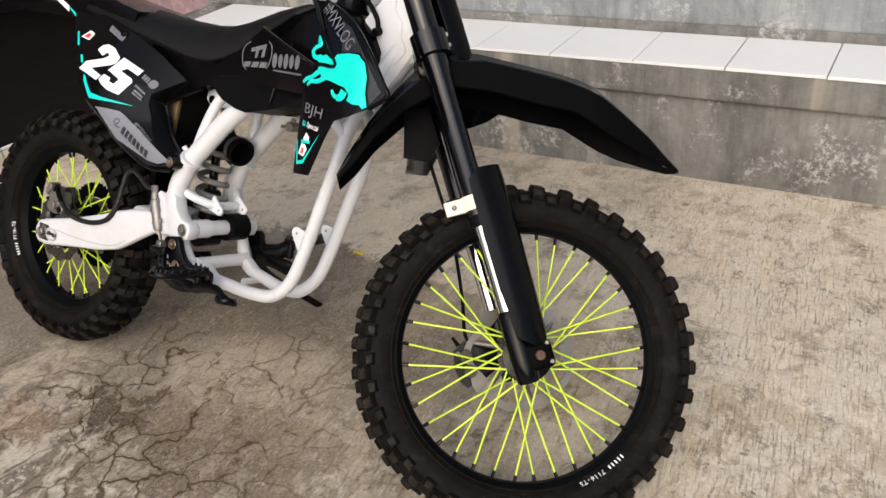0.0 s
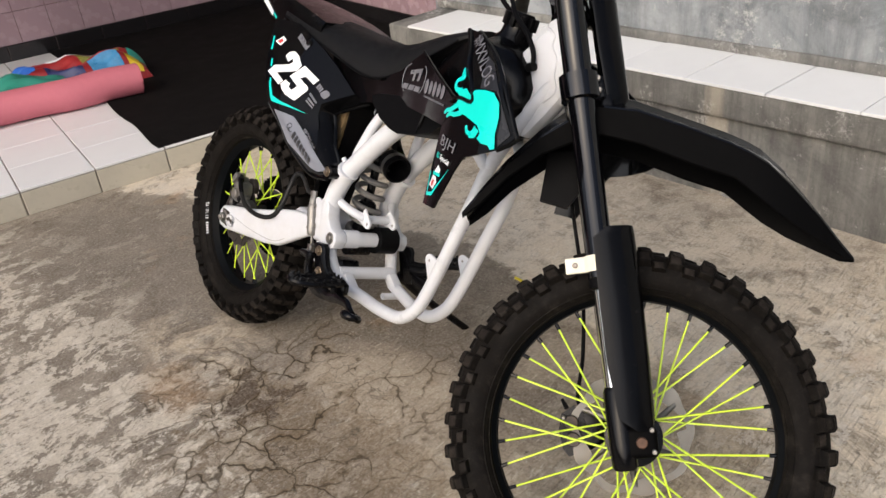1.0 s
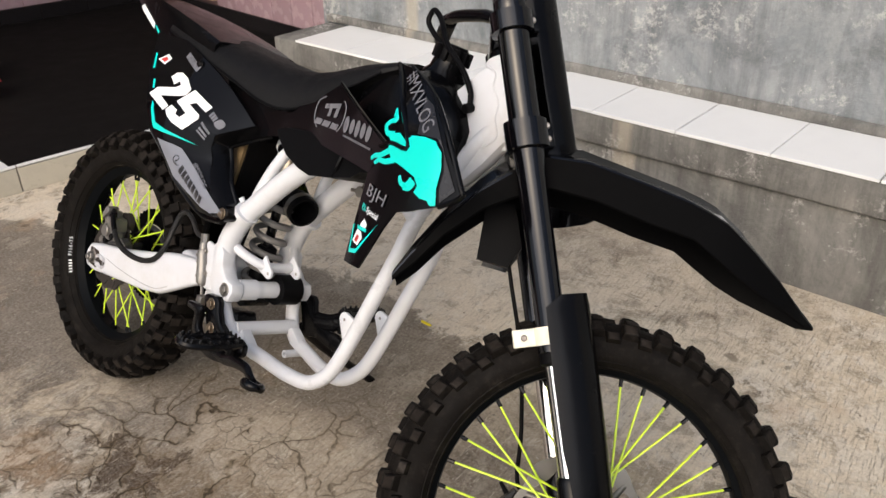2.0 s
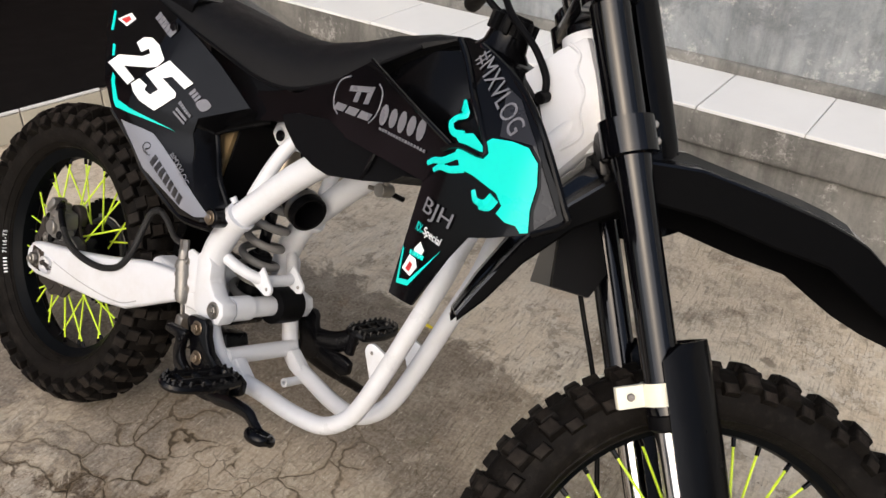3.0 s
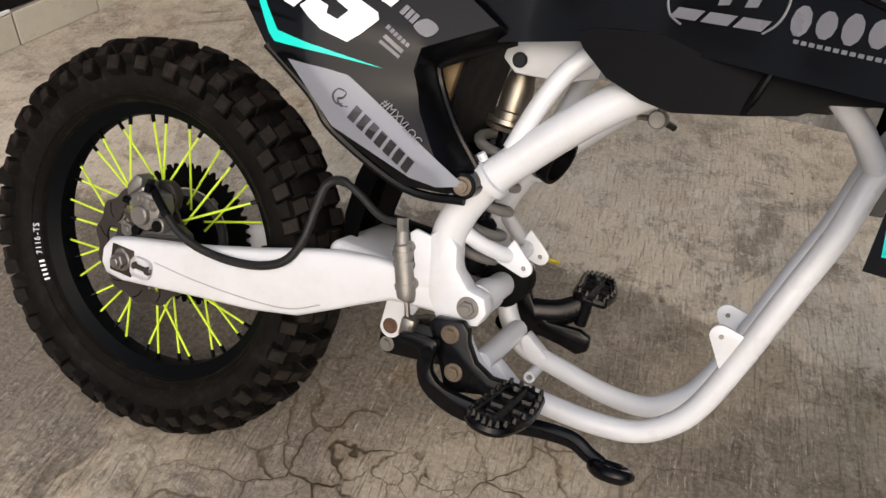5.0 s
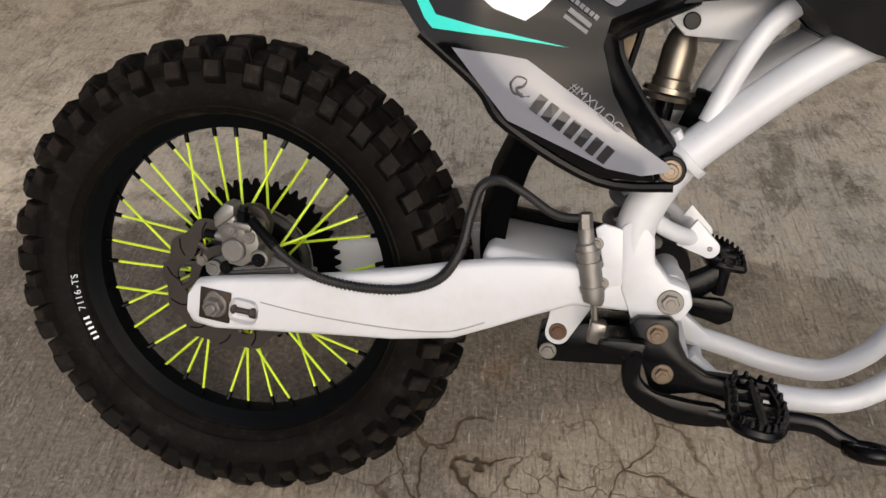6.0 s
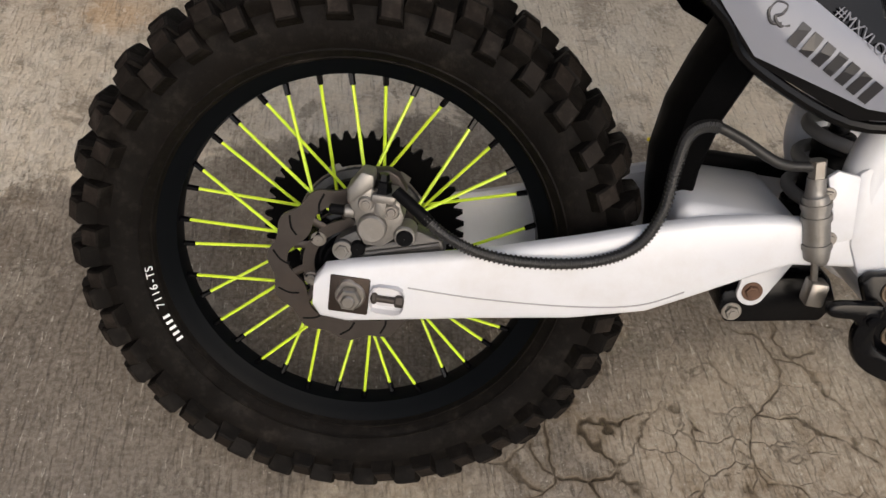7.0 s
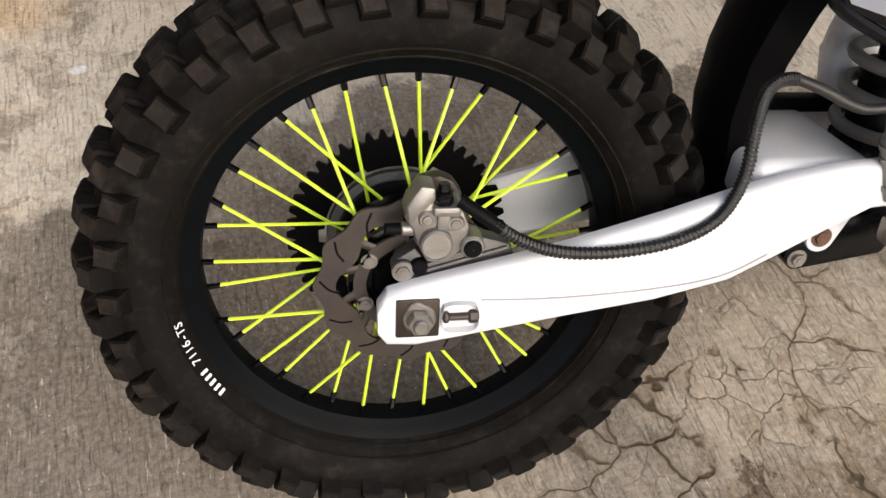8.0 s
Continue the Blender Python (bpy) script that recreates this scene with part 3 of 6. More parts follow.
def heap_print(u0, u1, v0, v1, slant, shape):
    """A printed patch lying on a crumpled sheet."""
    bm = bmesh.new()
    n = 10
    rows = [[bm.verts.new(heap_point(u0 + (u1 - u0) * i / n, v0 + (v1 - v0) * j / n + slant * i / n, *shape, lift=0.003)) for j in range(n + 1)] for i in range(n + 1)]
    for p, q in zip(rows, rows[1:]):
        for a in range(n):
            bm.faces.new((p[a], p[a + 1], q[a + 1], q[a]))
    return bm


tarp = thing("tarpaulin", "crumpled green tarpaulin heaped on the porch", "tarpaulin", PORCH)
part("sheet", heap(-1.21, -0.14, 0.16, 0.42, 0.19, 2.0, 3), CLOTH_GREEN, tarp)
packs = thing("printed_bag", "red printed plastic sack lying on the porch mat", "bag", PORCH)
SACK = (-1.36, 0.28, 0.15, 0.40, 0.19, 5.0, -6)
sack = part("sack", heap(*SACK), plain("red_print", (0.30, 0.022, 0.025), 0.3, grain=0.3, scale=14), packs)
for u0, u1, v0, v1, slant, mt in ((0.45, 0.93, 0.20, 0.62, 0.05, plain("sky_print", (0.06, 0.26, 0.50), 0.3, grain=0.35, scale=30)), (-0.25, 0.30, 0.10, 0.66, 0.06, plain("olive_print", (0.26, 0.28, 0.06), 0.3, grain=0.4, scale=34)),
                                  (0.40, 0.97, 0.70, 0.86, 0.04, STICKER_YELLOW), (-0.60, 0.35, 0.78, 0.97, 0.0, plain("teal_print", (0.05, 0.42, 0.33), 0.35)), (0.40, 0.90, -0.35, 0.10, 0.05, plain("navy_print", (0.03, 0.035, 0.12), 0.3, grain=0.4, scale=30)),
                                  (-0.50, -0.30, -0.30, 0.40, 0.0, STICKER_WHITE), (-0.20, 0.40, -0.85, -0.45, 0.0, STICKER_BLUE)):
    part("print", heap_print(u0, u1, v0, v1, slant, SACK), mt, packs)

stub = thing("plastic_stub", "short bright yellow plastic stub lying on the concrete", "litter", Matrix.Translation((-0.879, 2.866, ground_height(-0.879, 2.866) + 0.0035)) @ pose(0, 0, 0, 0, 0, -8))
part("barrel", tube([(-0.018, 0, 0), (-0.0165, 0, 0), (0.012, 0, 0), (0.0125, 0, 0), (0.018, 0, 0)], [0.0030, 0.0042, 0.0042, 0.0036, 0.0034], seg=12, n=1), YELLOW_PLASTIC, stub)

# ---------------------------------------------------------------- the motorcycle
# its own axes: x ahead, y to its left, z up, from the rear axle
bike = thing("motorcycle", "black motocross motorcycle without engine, white frame, leaning on its stand", "motorcycle", BIKE)


def middle(x):
    """Where the middle plane of the wheels and the frame runs."""
    return -0.0269 + 0.0253 * x


def mirror(bm):
    """Throws a piece of the right side over to the left."""
    for v in bm.verts:
        v.co.y = 2 * middle(v.co.x) - v.co.y
    return bm


def both(name, make, mat, label="", parent=None):
    """A part on the right and its mirror image on the left."""
    obs = []
    for side in (1, -1):
        bm = make()
        if side < 0:
            mirror(bm)
        obs.append(part(name, bm, mat, parent or bike, label))
    return obs


def tyre_mesh(mid, a, b, rows, count, lug, seed):
    """A knobbly tyre: the carcass and its rubber blocks. mid, a, b: middle radius, half height and half width of the section."""
    rng = random.Random(seed)
    prof = []
    for k in range(25):
        f = radians(-152 + 304 * k / 24)
        prof.append((mid + a * math.cos(f), b * math.copysign(abs(math.sin(f)) ** 0.85, math.sin(f))))
    inner = [(mid - a * 0.80, b * 0.30), (mid - a * 0.80, -b * 0.30)]
    bm = lathe(prof + inner, 120, closed=True)
    for ring in (0.70, 0.80):
        f = radians(180 * ring)
        for s in (1, -1):
            sweep(bm, [((mid + a * math.cos(f)) * math.cos(t), s * b * 1.0 * abs(math.sin(f)) ** 0.85, (mid + a * math.cos(f)) * math.sin(t)) for t in [2 * math.pi * i / 96 for i in range(97)]], 0.0016, seg=5, n=0, caps=False)
    for i in range(count):
        for phi, half, length, tall, shift in rows:
            for s in ((1, -1) if phi > 3 else (1,)):
                t = 2 * math.pi * (i + shift + (0.5 if s < 0 and phi < 40 else 0)) / count + rng.uniform(-0.003, 0.003)
                f = radians(phi) * s
                n = Vector((math.cos(f) / a, 0, math.sin(f) / b)).normalized()
                r0, y0 = mid + a * math.cos(f), b * math.copysign(abs(math.sin(f)) ** 0.85, math.sin(f))
                e_r = Vector((math.cos(t), 0, math.sin(t)))
                e_t = Vector((-math.sin(t), 0, math.cos(t)))
                out = (e_r * n.x + Vector((0, n.z, 0))).normalized()
                lat = out.cross(e_t)
                c = e_r * r0 + Vector((0, y0, 0))
                h = tall * lug * rng.uniform(0.9, 1.05)
                w, l = half * rng.uniform(0.95, 1.05), length * rng.uniform(0.95, 1.05)
                skew = 0.12 * s * l
                base = [bm.verts.new(c - out * 0.004 + lat * (u * w * 1.15) + e_t * (v * l * 1.18 + u * skew)) for u, v in ((-1, -1), (1, -1), (1, 1), (-1, 1))]
                mid_r = [bm.verts.new(c + out * h * 0.86 + lat * (u * w) + e_t * (v * l + u * skew)) for u, v in ((-1, -1), (1, -1), (1, 1), (-1, 1))]
                top = [bm.verts.new(c + out * h + lat * (u * w * 0.84) + e_t * (v * l * 0.80 + u * skew)) for u, v in ((-1, -1), (1, -1), (1, 1), (-1, 1))]
                for lo, hi in ((base, mid_r), (mid_r, top)):
                    for k in range(4):
                        bm.faces.new((lo[k], lo[(k + 1) % 4], hi[(k + 1) % 4], hi[k]))
                bm.faces.new(top).material_index = 1
    return bm


def glyphs(text, size):
    """Flat letters of the built-in font as a bmesh in the (x, z) plane, centred."""
    cu = bpy.data.curves.new("letters", "FONT")
    cu.body, cu.size, cu.align_x, cu.align_y = text, size, "CENTER", "CENTER"
    cu.extrude = 0.0003
    ob = new("letters", cu)
    bpy.context.view_layer.update()
    me = bpy.data.meshes.new_from_object(ob.evaluated_get(bpy.context.evaluated_depsgraph_get()))
    bm = bmesh.new()
    bm.from_mesh(me)
    bpy.data.objects.remove(ob)
    bpy.data.meshes.remove(me)
    bmesh.ops.transform(bm, verts=bm.verts, matrix=pose(0, 0, 0, 90, 0, 0))
    return bm


def wheel(name, m, nip, tyre, flange, hub_r, hub_w, phase, seed, label, text_at, lace, print_y):
    """A spoked wheel about y: the hub with rim, tyre and spokes."""
    hub = part(name, lathe([(hub_r * 0.55, -hub_w - 0.012), (hub_r * 0.62, -hub_w - 0.004), (hub_r, -hub_w), (hub_r * 1.02, -hub_w + 0.006), (hub_r * 0.62, -hub_w + 0.012),
                            (hub_r * 0.52, 0), (hub_r * 0.62, hub_w - 0.012), (hub_r * 1.02, hub_w - 0.006), (hub_r, hub_w), (hub_r * 0.62, hub_w + 0.004), (hub_r * 0.55, hub_w + 0.012),
                            (0.011, hub_w + 0.012), (0.011, -hub_w - 0.012)], 40, closed=True), BLACK_METAL, bike, label, m=m)
    mid, a, b = tyre["section"]
    w = flange[1]
    f = flange[0]
    prof = [(f - 0.004, -w), (f, -w + 0.002), (f + 0.001, -w + 0.006), (f - 0.005, -w + 0.009), (f - 0.016, -w * 0.66), (nip + 0.004, -0.012), (nip + 0.001, -0.006), (nip + 0.001, 0.006), (nip + 0.004, 0.012),
            (f - 0.016, w * 0.66), (f - 0.005, w - 0.009), (f + 0.001, w - 0.006), (f, w - 0.002), (f - 0.004, w), (f - 0.014, w - 0.001), (nip + 0.006, 0.020), (nip - 0.003, 0.014),
            (nip - 0.005, 0.0), (nip - 0.003, -0.014), (nip + 0.006, -0.020), (f - 0.014, -w + 0.001)]
    rim = part("rim", lathe(prof, 128, closed=True), RIM_BLACK, hub, "gloss black alloy rim")
    part("tyre", tyre_mesh(mid, a, b, tyre["rows"], tyre["count"], tyre["lug"], seed), [RUBBER, RUBBER_WORN_LIT], hub, "dusty black knobbly off-road tyre")
    # thirty-six laced spokes in sleeves, two meshes shared by all
    for k in range(36):
        side, way = (-1 if k % 2 else 1), (1 if (k // 2) % 2 else -1)
        a0 = radians(10 * k + phase)
        a1 = a0 + way * radians(lace)
        p = Vector(((nip - 0.003) * math.cos(a0), side * 0.005, (nip - 0.003) * math.sin(a0)))
        q = Vector((hub_r * math.cos(a1), side * (hub_w - 0.003 + 0.004 * way), hub_r * math.sin(a1)))
        d = (q - p).normalized()
        part("spoke", tube([p + d * 0.013, q], 0.0020, seg=6, n=1), LIME, hub, "fluorescent yellow spoke sleeve" if k == 0 else "")
        part("nipple", tube([p - d * 0.006, p + d * 0.003, p + d * 0.0140], [0.0042, 0.0036, 0.0034], seg=6, n=1), BLACK_METAL, hub)
    # white print on the rim: a maker's mark as bars, then its type
    r, y = f - 0.0165, print_y
    for k, ch in enumerate("##### 7116-TS"):
        if ch == " ":
            continue
        ang = radians(text_at - k * 2.0 * 0.2425 / f)
        bm = block((-0.0016, -0.0004, -0.0042), (0.0016, 0.0004, 0.0042), 0.0) if ch == "#" else glyphs(ch, 0.0135)
        bmesh.ops.transform(bm, verts=bm.verts, matrix=Matrix.Translation((r * math.cos(ang), y, r * math.sin(ang))) @ Matrix.Rotation(math.pi / 2 - ang, 4, "Y") @ Matrix.Rotation(radians(42), 4, "X"))
        part("lettering", bm, STICKER_WHITE, rim, smooth=False)
    return hub


REAR_TYRE = dict(section=(0.2670, 0.0450, 0.054), count=35, lug=0.0165,
                 rows=[(0, 0.018, 0.0115, 1.0, 0.0), (27, 0.0115, 0.0120, 1.0, 0.45), (49, 0.0120, 0.0125, 1.05, 0.0), (68, 0.0125, 0.0115, 0.85, 0.5)])
FRONT_TYRE = dict(section=(0.2905, 0.0415, 0.046), count=36, lug=0.012,
                  rows=[(0, 0.015, 0.0095, 1.0, 0.0), (29, 0.0095, 0.011, 1.0, 0.45), (52, 0.0105, 0.0115, 1.0, 0.0), (70, 0.0075, 0.010, 0.8, 0.5)])
rear = wheel("rear_wheel", pose(-0.0039, -0.0269, 0.0051, 0, 0, 1.45), 0.2120, REAR_TYRE, (0.2520, 0.037), 0.062, 0.036, 7.0, 1, "black rear wheel hub with yellow spokes", 213, 17, -0.0412)

# steering: the axis leans back, the bars are turned to the left
RAKE, STEER_ANGLE, STEER_X, STEER_Y = radians(30.41), radians(39.76), 1.4341, 0.0093
ahead, upward = Vector((math.cos(RAKE), 0, math.sin(RAKE))), Vector((-math.sin(RAKE), 0, math.cos(RAKE)))
fork_x = ahead * math.cos(STEER_ANGLE) + Vector((0, math.sin(STEER_ANGLE), 0))
fork_y = Vector((0, math.cos(STEER_ANGLE), 0)) - ahead * math.sin(STEER_ANGLE)
STEER = Matrix(((fork_x.x, fork_y.x, upward.x, STEER_X), (fork_x.y, fork_y.y, upward.y, STEER_Y), (fork_x.z, fork_y.z, upward.z, 0), (0, 0, 0, 1))) @ Matrix.Translation((0.0064, 0, 0))
front = wheel("front_wheel", STEER @ Matrix.Translation((0.0221, 0, 0.0645)), 0.2485, FRONT_TYRE, (0.2795, 0.030), 0.050, 0.034, 18.0, 2, "black front wheel hub with yellow spokes", 297, 28, -0.0378)


def petal_disc(r, hole, y0, y1, waves=10):
    """A brake disc with a wavy rim and slots."""
    bm = bmesh.new()
    n = 120
    ring = lambda y, outer: [bm.verts.new((rr * math.cos(t), y, rr * math.sin(t))) for t in [2 * math.pi * i / n for i in range(n)]
                             for rr in [(r * (1 + 0.035 * math.cos(waves * t)) if outer else hole * (1 + 0.10 * math.cos(waves / 2 * t)))]]
    o0, i0, o1, i1 = ring(y0, True), ring(y0, False), ring(y1, True), ring(y1, False)
    for k in range(n):
        j = (k + 1) % n
        for p, q in ((o0, i0), (o1, i1), (o0, o1), (i0, i1)):
            bm.faces.new((p[k], p[j], q[j], q[k]))
    return bm


def add_slots(parent, r, y, count, mat):
    for k in range(count):
        t = 2 * math.pi * k / count
        part("slot", tube([(q * math.cos(t + e), y + 0.001, q * math.sin(t + e)) for q, e in ((r - 0.010, 0.10), (r, 0.03), (r + 0.009, -0.09))], 0.0029, seg=8, n=3, flat=0.5), mat, parent)


disc = part("brake_disc", petal_disc(0.094, 0.068, -0.049, -0.045, 12), DISC_STEEL, rear, "brown-grey wavy brake disc")
add_slots(disc, 0.082, -0.0488, 12, BLACK_MATT)
part("inner_ring", lathe([(0.044, -0.049), (0.057, -0.049), (0.057, -0.045), (0.044, -0.045)], 60, closed=True), DISC_STEEL, disc)
for k in range(12):
    t = radians(30 * k + 10)
    part("web", tube([(0.055 * math.cos(t), -0.047, 0.055 * math.sin(t)), (0.070 * math.cos(t + 0.10), -0.047, 0.070 * math.sin(t + 0.10))], 0.0046, seg=8, n=1, flat=0.42), DISC_STEEL, disc)
for k in range(6):
    t = radians(60 * k + 25)
    part("spider_arm", tube([(0.045 * math.cos(t), -0.040, 0.045 * math.sin(t)), (0.058 * math.cos(t), -0.046, 0.058 * math.sin(t))], 0.009, seg=8, n=2), BLACK_METAL, rear)
    part("disc_bolt", bolt((0.050 * math.cos(t), -0.049, 0.050 * math.sin(t)), 0.006, 0.005, hexed=False), STEEL, rear)


def sprocket():
    bm = bmesh.new()
    n = 49 * 4
    prof = [0.117 + (0.0065 if i % 4 in (1, 2) else -0.003) for i in range(n)]
    o = [[bm.verts.new((p * math.cos(2 * math.pi * i / n), y, p * math.sin(2 * math.pi * i / n))) for i, p in enumerate(prof)] for y in (0.060, 0.066)]
    q = [[bm.verts.new((0.082 * math.cos(2 * math.pi * i / n), y, 0.082 * math.sin(2 * math.pi * i / n))) for i in range(n)] for y in (0.060, 0.066)]
    for k in range(n):
        j = (k + 1) % n
        for a, b in ((o[0], q[0]), (o[1], q[1]), (o[0], o[1]), (q[0], q[1])):
            bm.faces.new((a[k], a[j], b[j], b[k]))
    return bm


part("sprocket", sprocket(), DEEP_BLACK, rear, "black toothed rear sprocket")
for k in range(6):
    t = radians(60 * k)
    part("sprocket_arm", tube([(0.05 * math.cos(t), 0.062, 0.05 * math.sin(t)), (0.088 * math.cos(t), 0.063, 0.088 * math.sin(t))], 0.013, seg=8, n=2, flat=0.3), ALLOY, rear)
part("carrier", lathe([(0.030, 0.052), (0.060, 0.050), (0.066, 0.052), (0.066, 0.058), (0.030, 0.060)], 48, closed=True), BLACK_MATT, rear)
part("carrier_ring", lathe([(0.066, 0.054), (0.070, 0.051), (0.079, 0.053), (0.080, 0.059), (0.066, 0.059)], 56, closed=True), CAST_DARK, rear, "grey sprocket carrier ring")
part("axle", rod(0.010, -0.101, 0.101), STEEL, rear)

def ear(x, z, x1, z1, y, r=0.012, wide=0.020):
    """A mounting lug: round about its bolt hole, spreading to its root."""
    d = Vector((x - x1, 0, z - z1)).normalized()
    s = Vector((-d.z, 0, d.x))
    pts = [Vector((x1, 0, z1)) + s * wide, *[Vector((x, 0, z)) + (d * math.cos(t) + s * math.sin(t)) * r for t in [radians(70 - 20 * k) for k in range(8)]], Vector((x1, 0, z1)) - s * wide]
    bm = plate([(p.x, p.z) for p in pts], y - 0.003, y + 0.003, bevel=0.001)
    return bm


# swingarm
ARM = [(-0.038, 0.008, -0.027), (-0.029, 0.022, -0.039), (0.0, 0.031, -0.041), (0.04, 0.041, -0.034), (0.09, 0.053, -0.025), (0.15, 0.069, -0.014), (0.24, 0.097, 0.001), (0.315, 0.123, 0.021), (0.36, 0.136, 0.046), (0.41, 0.145, 0.075), (0.45, 0.149, 0.097), (0.53, 0.152, 0.105)]


def arm():
    rings = []
    for x, t, b in ARM:
        y0, y1 = -0.123 + 0.02 * max(0, x - 0.3), -0.099
        e = 0.007
        rings.append([(x, y0 + e, t), (x, y0 + 0.002, t - 0.003), (x, y0, t - e), (x, y0, t * 0.5 + b * 0.5), (x, y0, b + e), (x, y0 + 0.002, b + 0.003), (x, y0 + e, b), (x, y1 - e, b), (x, y1, b + e), (x, y1, t - e), (x, y1 - e, t)])
    return loft(rings)


swing = part("swingarm", arm(), WHITE_PAINT, bike, "white painted swingarm")
part("arm", mirror(arm()), WHITE_PAINT, swing)
# thin grey line along the crease of each arm
CREASE = [(0.062, -0.1234, 0.013), (0.140, -0.1234, 0.012), (0.236, -0.1234, 0.018), (0.305, -0.1232, 0.030), (0.350, -0.1224, 0.053)]
CREASE_GREY = plain("crease_grey", (0.35, 0.35, 0.36), 0.5)
both("crease_line", lambda: tube(CREASE, 0.0009, seg=6, n=5), CREASE_GREY, parent=swing)
part("chain_slider", block((0.335, 0.046, 0.138), (0.500, 0.070, 0.156), 0.004), DEEP_BLACK, swing, "black chain slider")
part("crossbrace", block((0.33, -0.100, 0.085), (0.46, 0.068, 0.142), 0.016, seg=4), WHITE_PAINT, swing)
part("axle_recess", block((-0.021, -0.1250, -0.027), (0.022, -0.121, 0.017), 0.002), plain("dark_axle_block", (0.040, 0.030, 0.024), 0.5, metal=0.6, dirt=(0.16, 0.10, 0.05)), swing, "rust-stained steel axle block")
part("washer", rod(0.0165, -0.124, -0.128, n=24, at=(0.002, 0, -0.004)), STEEL, swing)
part("axle_nut", rod(0.013, -0.128, -0.139, n=6, at=(0.002, 0, -0.004)), STEEL, swing, "worn hexagonal axle nut")
part("axle_end", rod(0.0075, -0.139, -0.144, n=16, at=(0.002, 0, -0.004)), STEEL, swing)
# raised grey block; the white recess's shade is put into its colour
part("slot", block((0.023, -0.1242, -0.019), (0.060, -0.1215, 0.013), 0.009), plain("slot_shade_grey", (0.55, 0.55, 0.57), 0.5), swing)
part("adjuster", rod(0.0038, 0.024, 0.060, (0, -0.1265, -0.003), pose(0, 0, 0, 0, 0, -90)), DISC_STEEL, swing, "chain adjuster bolt")
part("adjuster_nut", rod(0.0068, 0.050, 0.060, (0, -0.1265, -0.003), pose(0, 0, 0, 0, 0, -90), 6), DISC_STEEL, swing)
part("lock_nut", rod(0.0062, 0.025, 0.031, (0, -0.1265, -0.003), pose(0, 0, 0, 0, 0, -90), 6), DISC_STEEL, swing)

# rear brake
caliper = part("brake_caliper", plate([(-0.017, 0.108), (-0.004, 0.131), (0.008, 0.131), (0.012, 0.119), (0.038, 0.118), (0.046, 0.096), (0.043, 0.074), (0.026, 0.058), (0.006, 0.058), (-0.004, 0.080), (-0.008, 0.094)], -0.112, -0.076, bevel=0.004), ALLOY, bike, "grey cast alloy brake caliper")
part("piston_cap", lathe([(0.0005, -0.121), (0.0135, -0.121), (0.0155, -0.119), (0.0160, -0.108)], 28, at=(0.014, 0, 0.081)), ALLOY, caliper)
part("bridge", plate([(-0.016, 0.121), (-0.002, 0.142), (0.011, 0.140), (0.012, 0.127), (-0.012, 0.104)], -0.119, -0.090, bevel=0.003), ALLOY, caliper)
part("rear_half", plate([(-0.012, 0.100), (0.002, 0.128), (0.022, 0.132), (0.034, 0.126), (0.044, 0.112), (0.042, 0.090)], -0.074, -0.056, bevel=0.004), DISC_STEEL, caliper)
part("banjo_seat", block((0.010, -0.119, 0.110), (0.036, -0.090, 0.120), 0.003), ALLOY, caliper)
part("web", block((0.014, -0.1155, 0.092), (0.027, -0.105, 0.118), 0.003), ALLOY, caliper)
UP_ROD = pose(0, 0, 0, 90, 0, 0)
part("banjo_bolt", lathe([(0.0005, 0.021), (0.0055, 0.021), (0.0060, 0.014), (0.0085, 0.013), (0.0085, 0.007), (0.0095, 0.006), (0.0095, 0.0), (0.006, 0.0)], 6, turn=Matrix.Translation((0.0205, -0.108, 0.119)) @ UP_ROD), BLACK_METAL, caliper, "black hexagonal banjo bolt")
for x, z in ((0.005, 0.106), (0.032, 0.101)):
    part("pin_boss", rod(0.0085, -0.108, -0.1145, (x, 0, z), n=20), ALLOY, caliper)
    part("pin", bolt((x, -0.1145, z), 0.0050, 0.003, hexed=False), STEEL, caliper)
SIDEWAYS = pose(0, 0, 0, 0, 0, -90)
part("nipple_boss", rod(0.0070, -0.018, 0.000, (0, -0.100, 0.090), SIDEWAYS), ALLOY, caliper)
part("bleed_screw", rod(0.0058, -0.034, -0.017, (0, -0.100, 0.090), SIDEWAYS), BLACK_MATT, caliper, "black rubber bleed cap")
part("boss", rod(0.0118, -0.090, -0.1165, (0.049, 0, 0.076)), ALLOY, caliper)
part("plug", rod(0.0090, -0.105, -0.120, (0.049, 0, 0.075)), BLACK_MATT, caliper)
part("bracket", plate([(-0.026, 0.042), (-0.022, 0.056), (-0.004, 0.068), (0.008, 0.050), (0.041, 0.063), (0.061, 0.078), (0.088, 0.070), (0.094, 0.058), (0.046, 0.041), (-0.012, 0.028), (-0.020, 0.030)], -0.100, -0.080), CAST_DARK, caliper, "dark grey caliper bracket")
for a, b in (((0.008, 0.043), (0.086, 0.066)), ((0.000, 0.035), (0.088, 0.058))):
    part("rib", tube([(a[0], -0.100, a[1]), (b[0], -0.100, b[1])], 0.0032, seg=8, n=1), CAST_DARK, caliper)
part("boss", rod(0.0110, -0.085, -0.106, (-0.016, 0, 0.046)), CAST_DARK, caliper)
part("bracket_bolt", bolt((-0.016, -0.106, 0.046), 0.0075, 0.004), STEEL, caliper)
part("boot", rod(0.0082, -0.085, -0.108, (0.000, 0, 0.050)), BLACK_MATT, caliper)
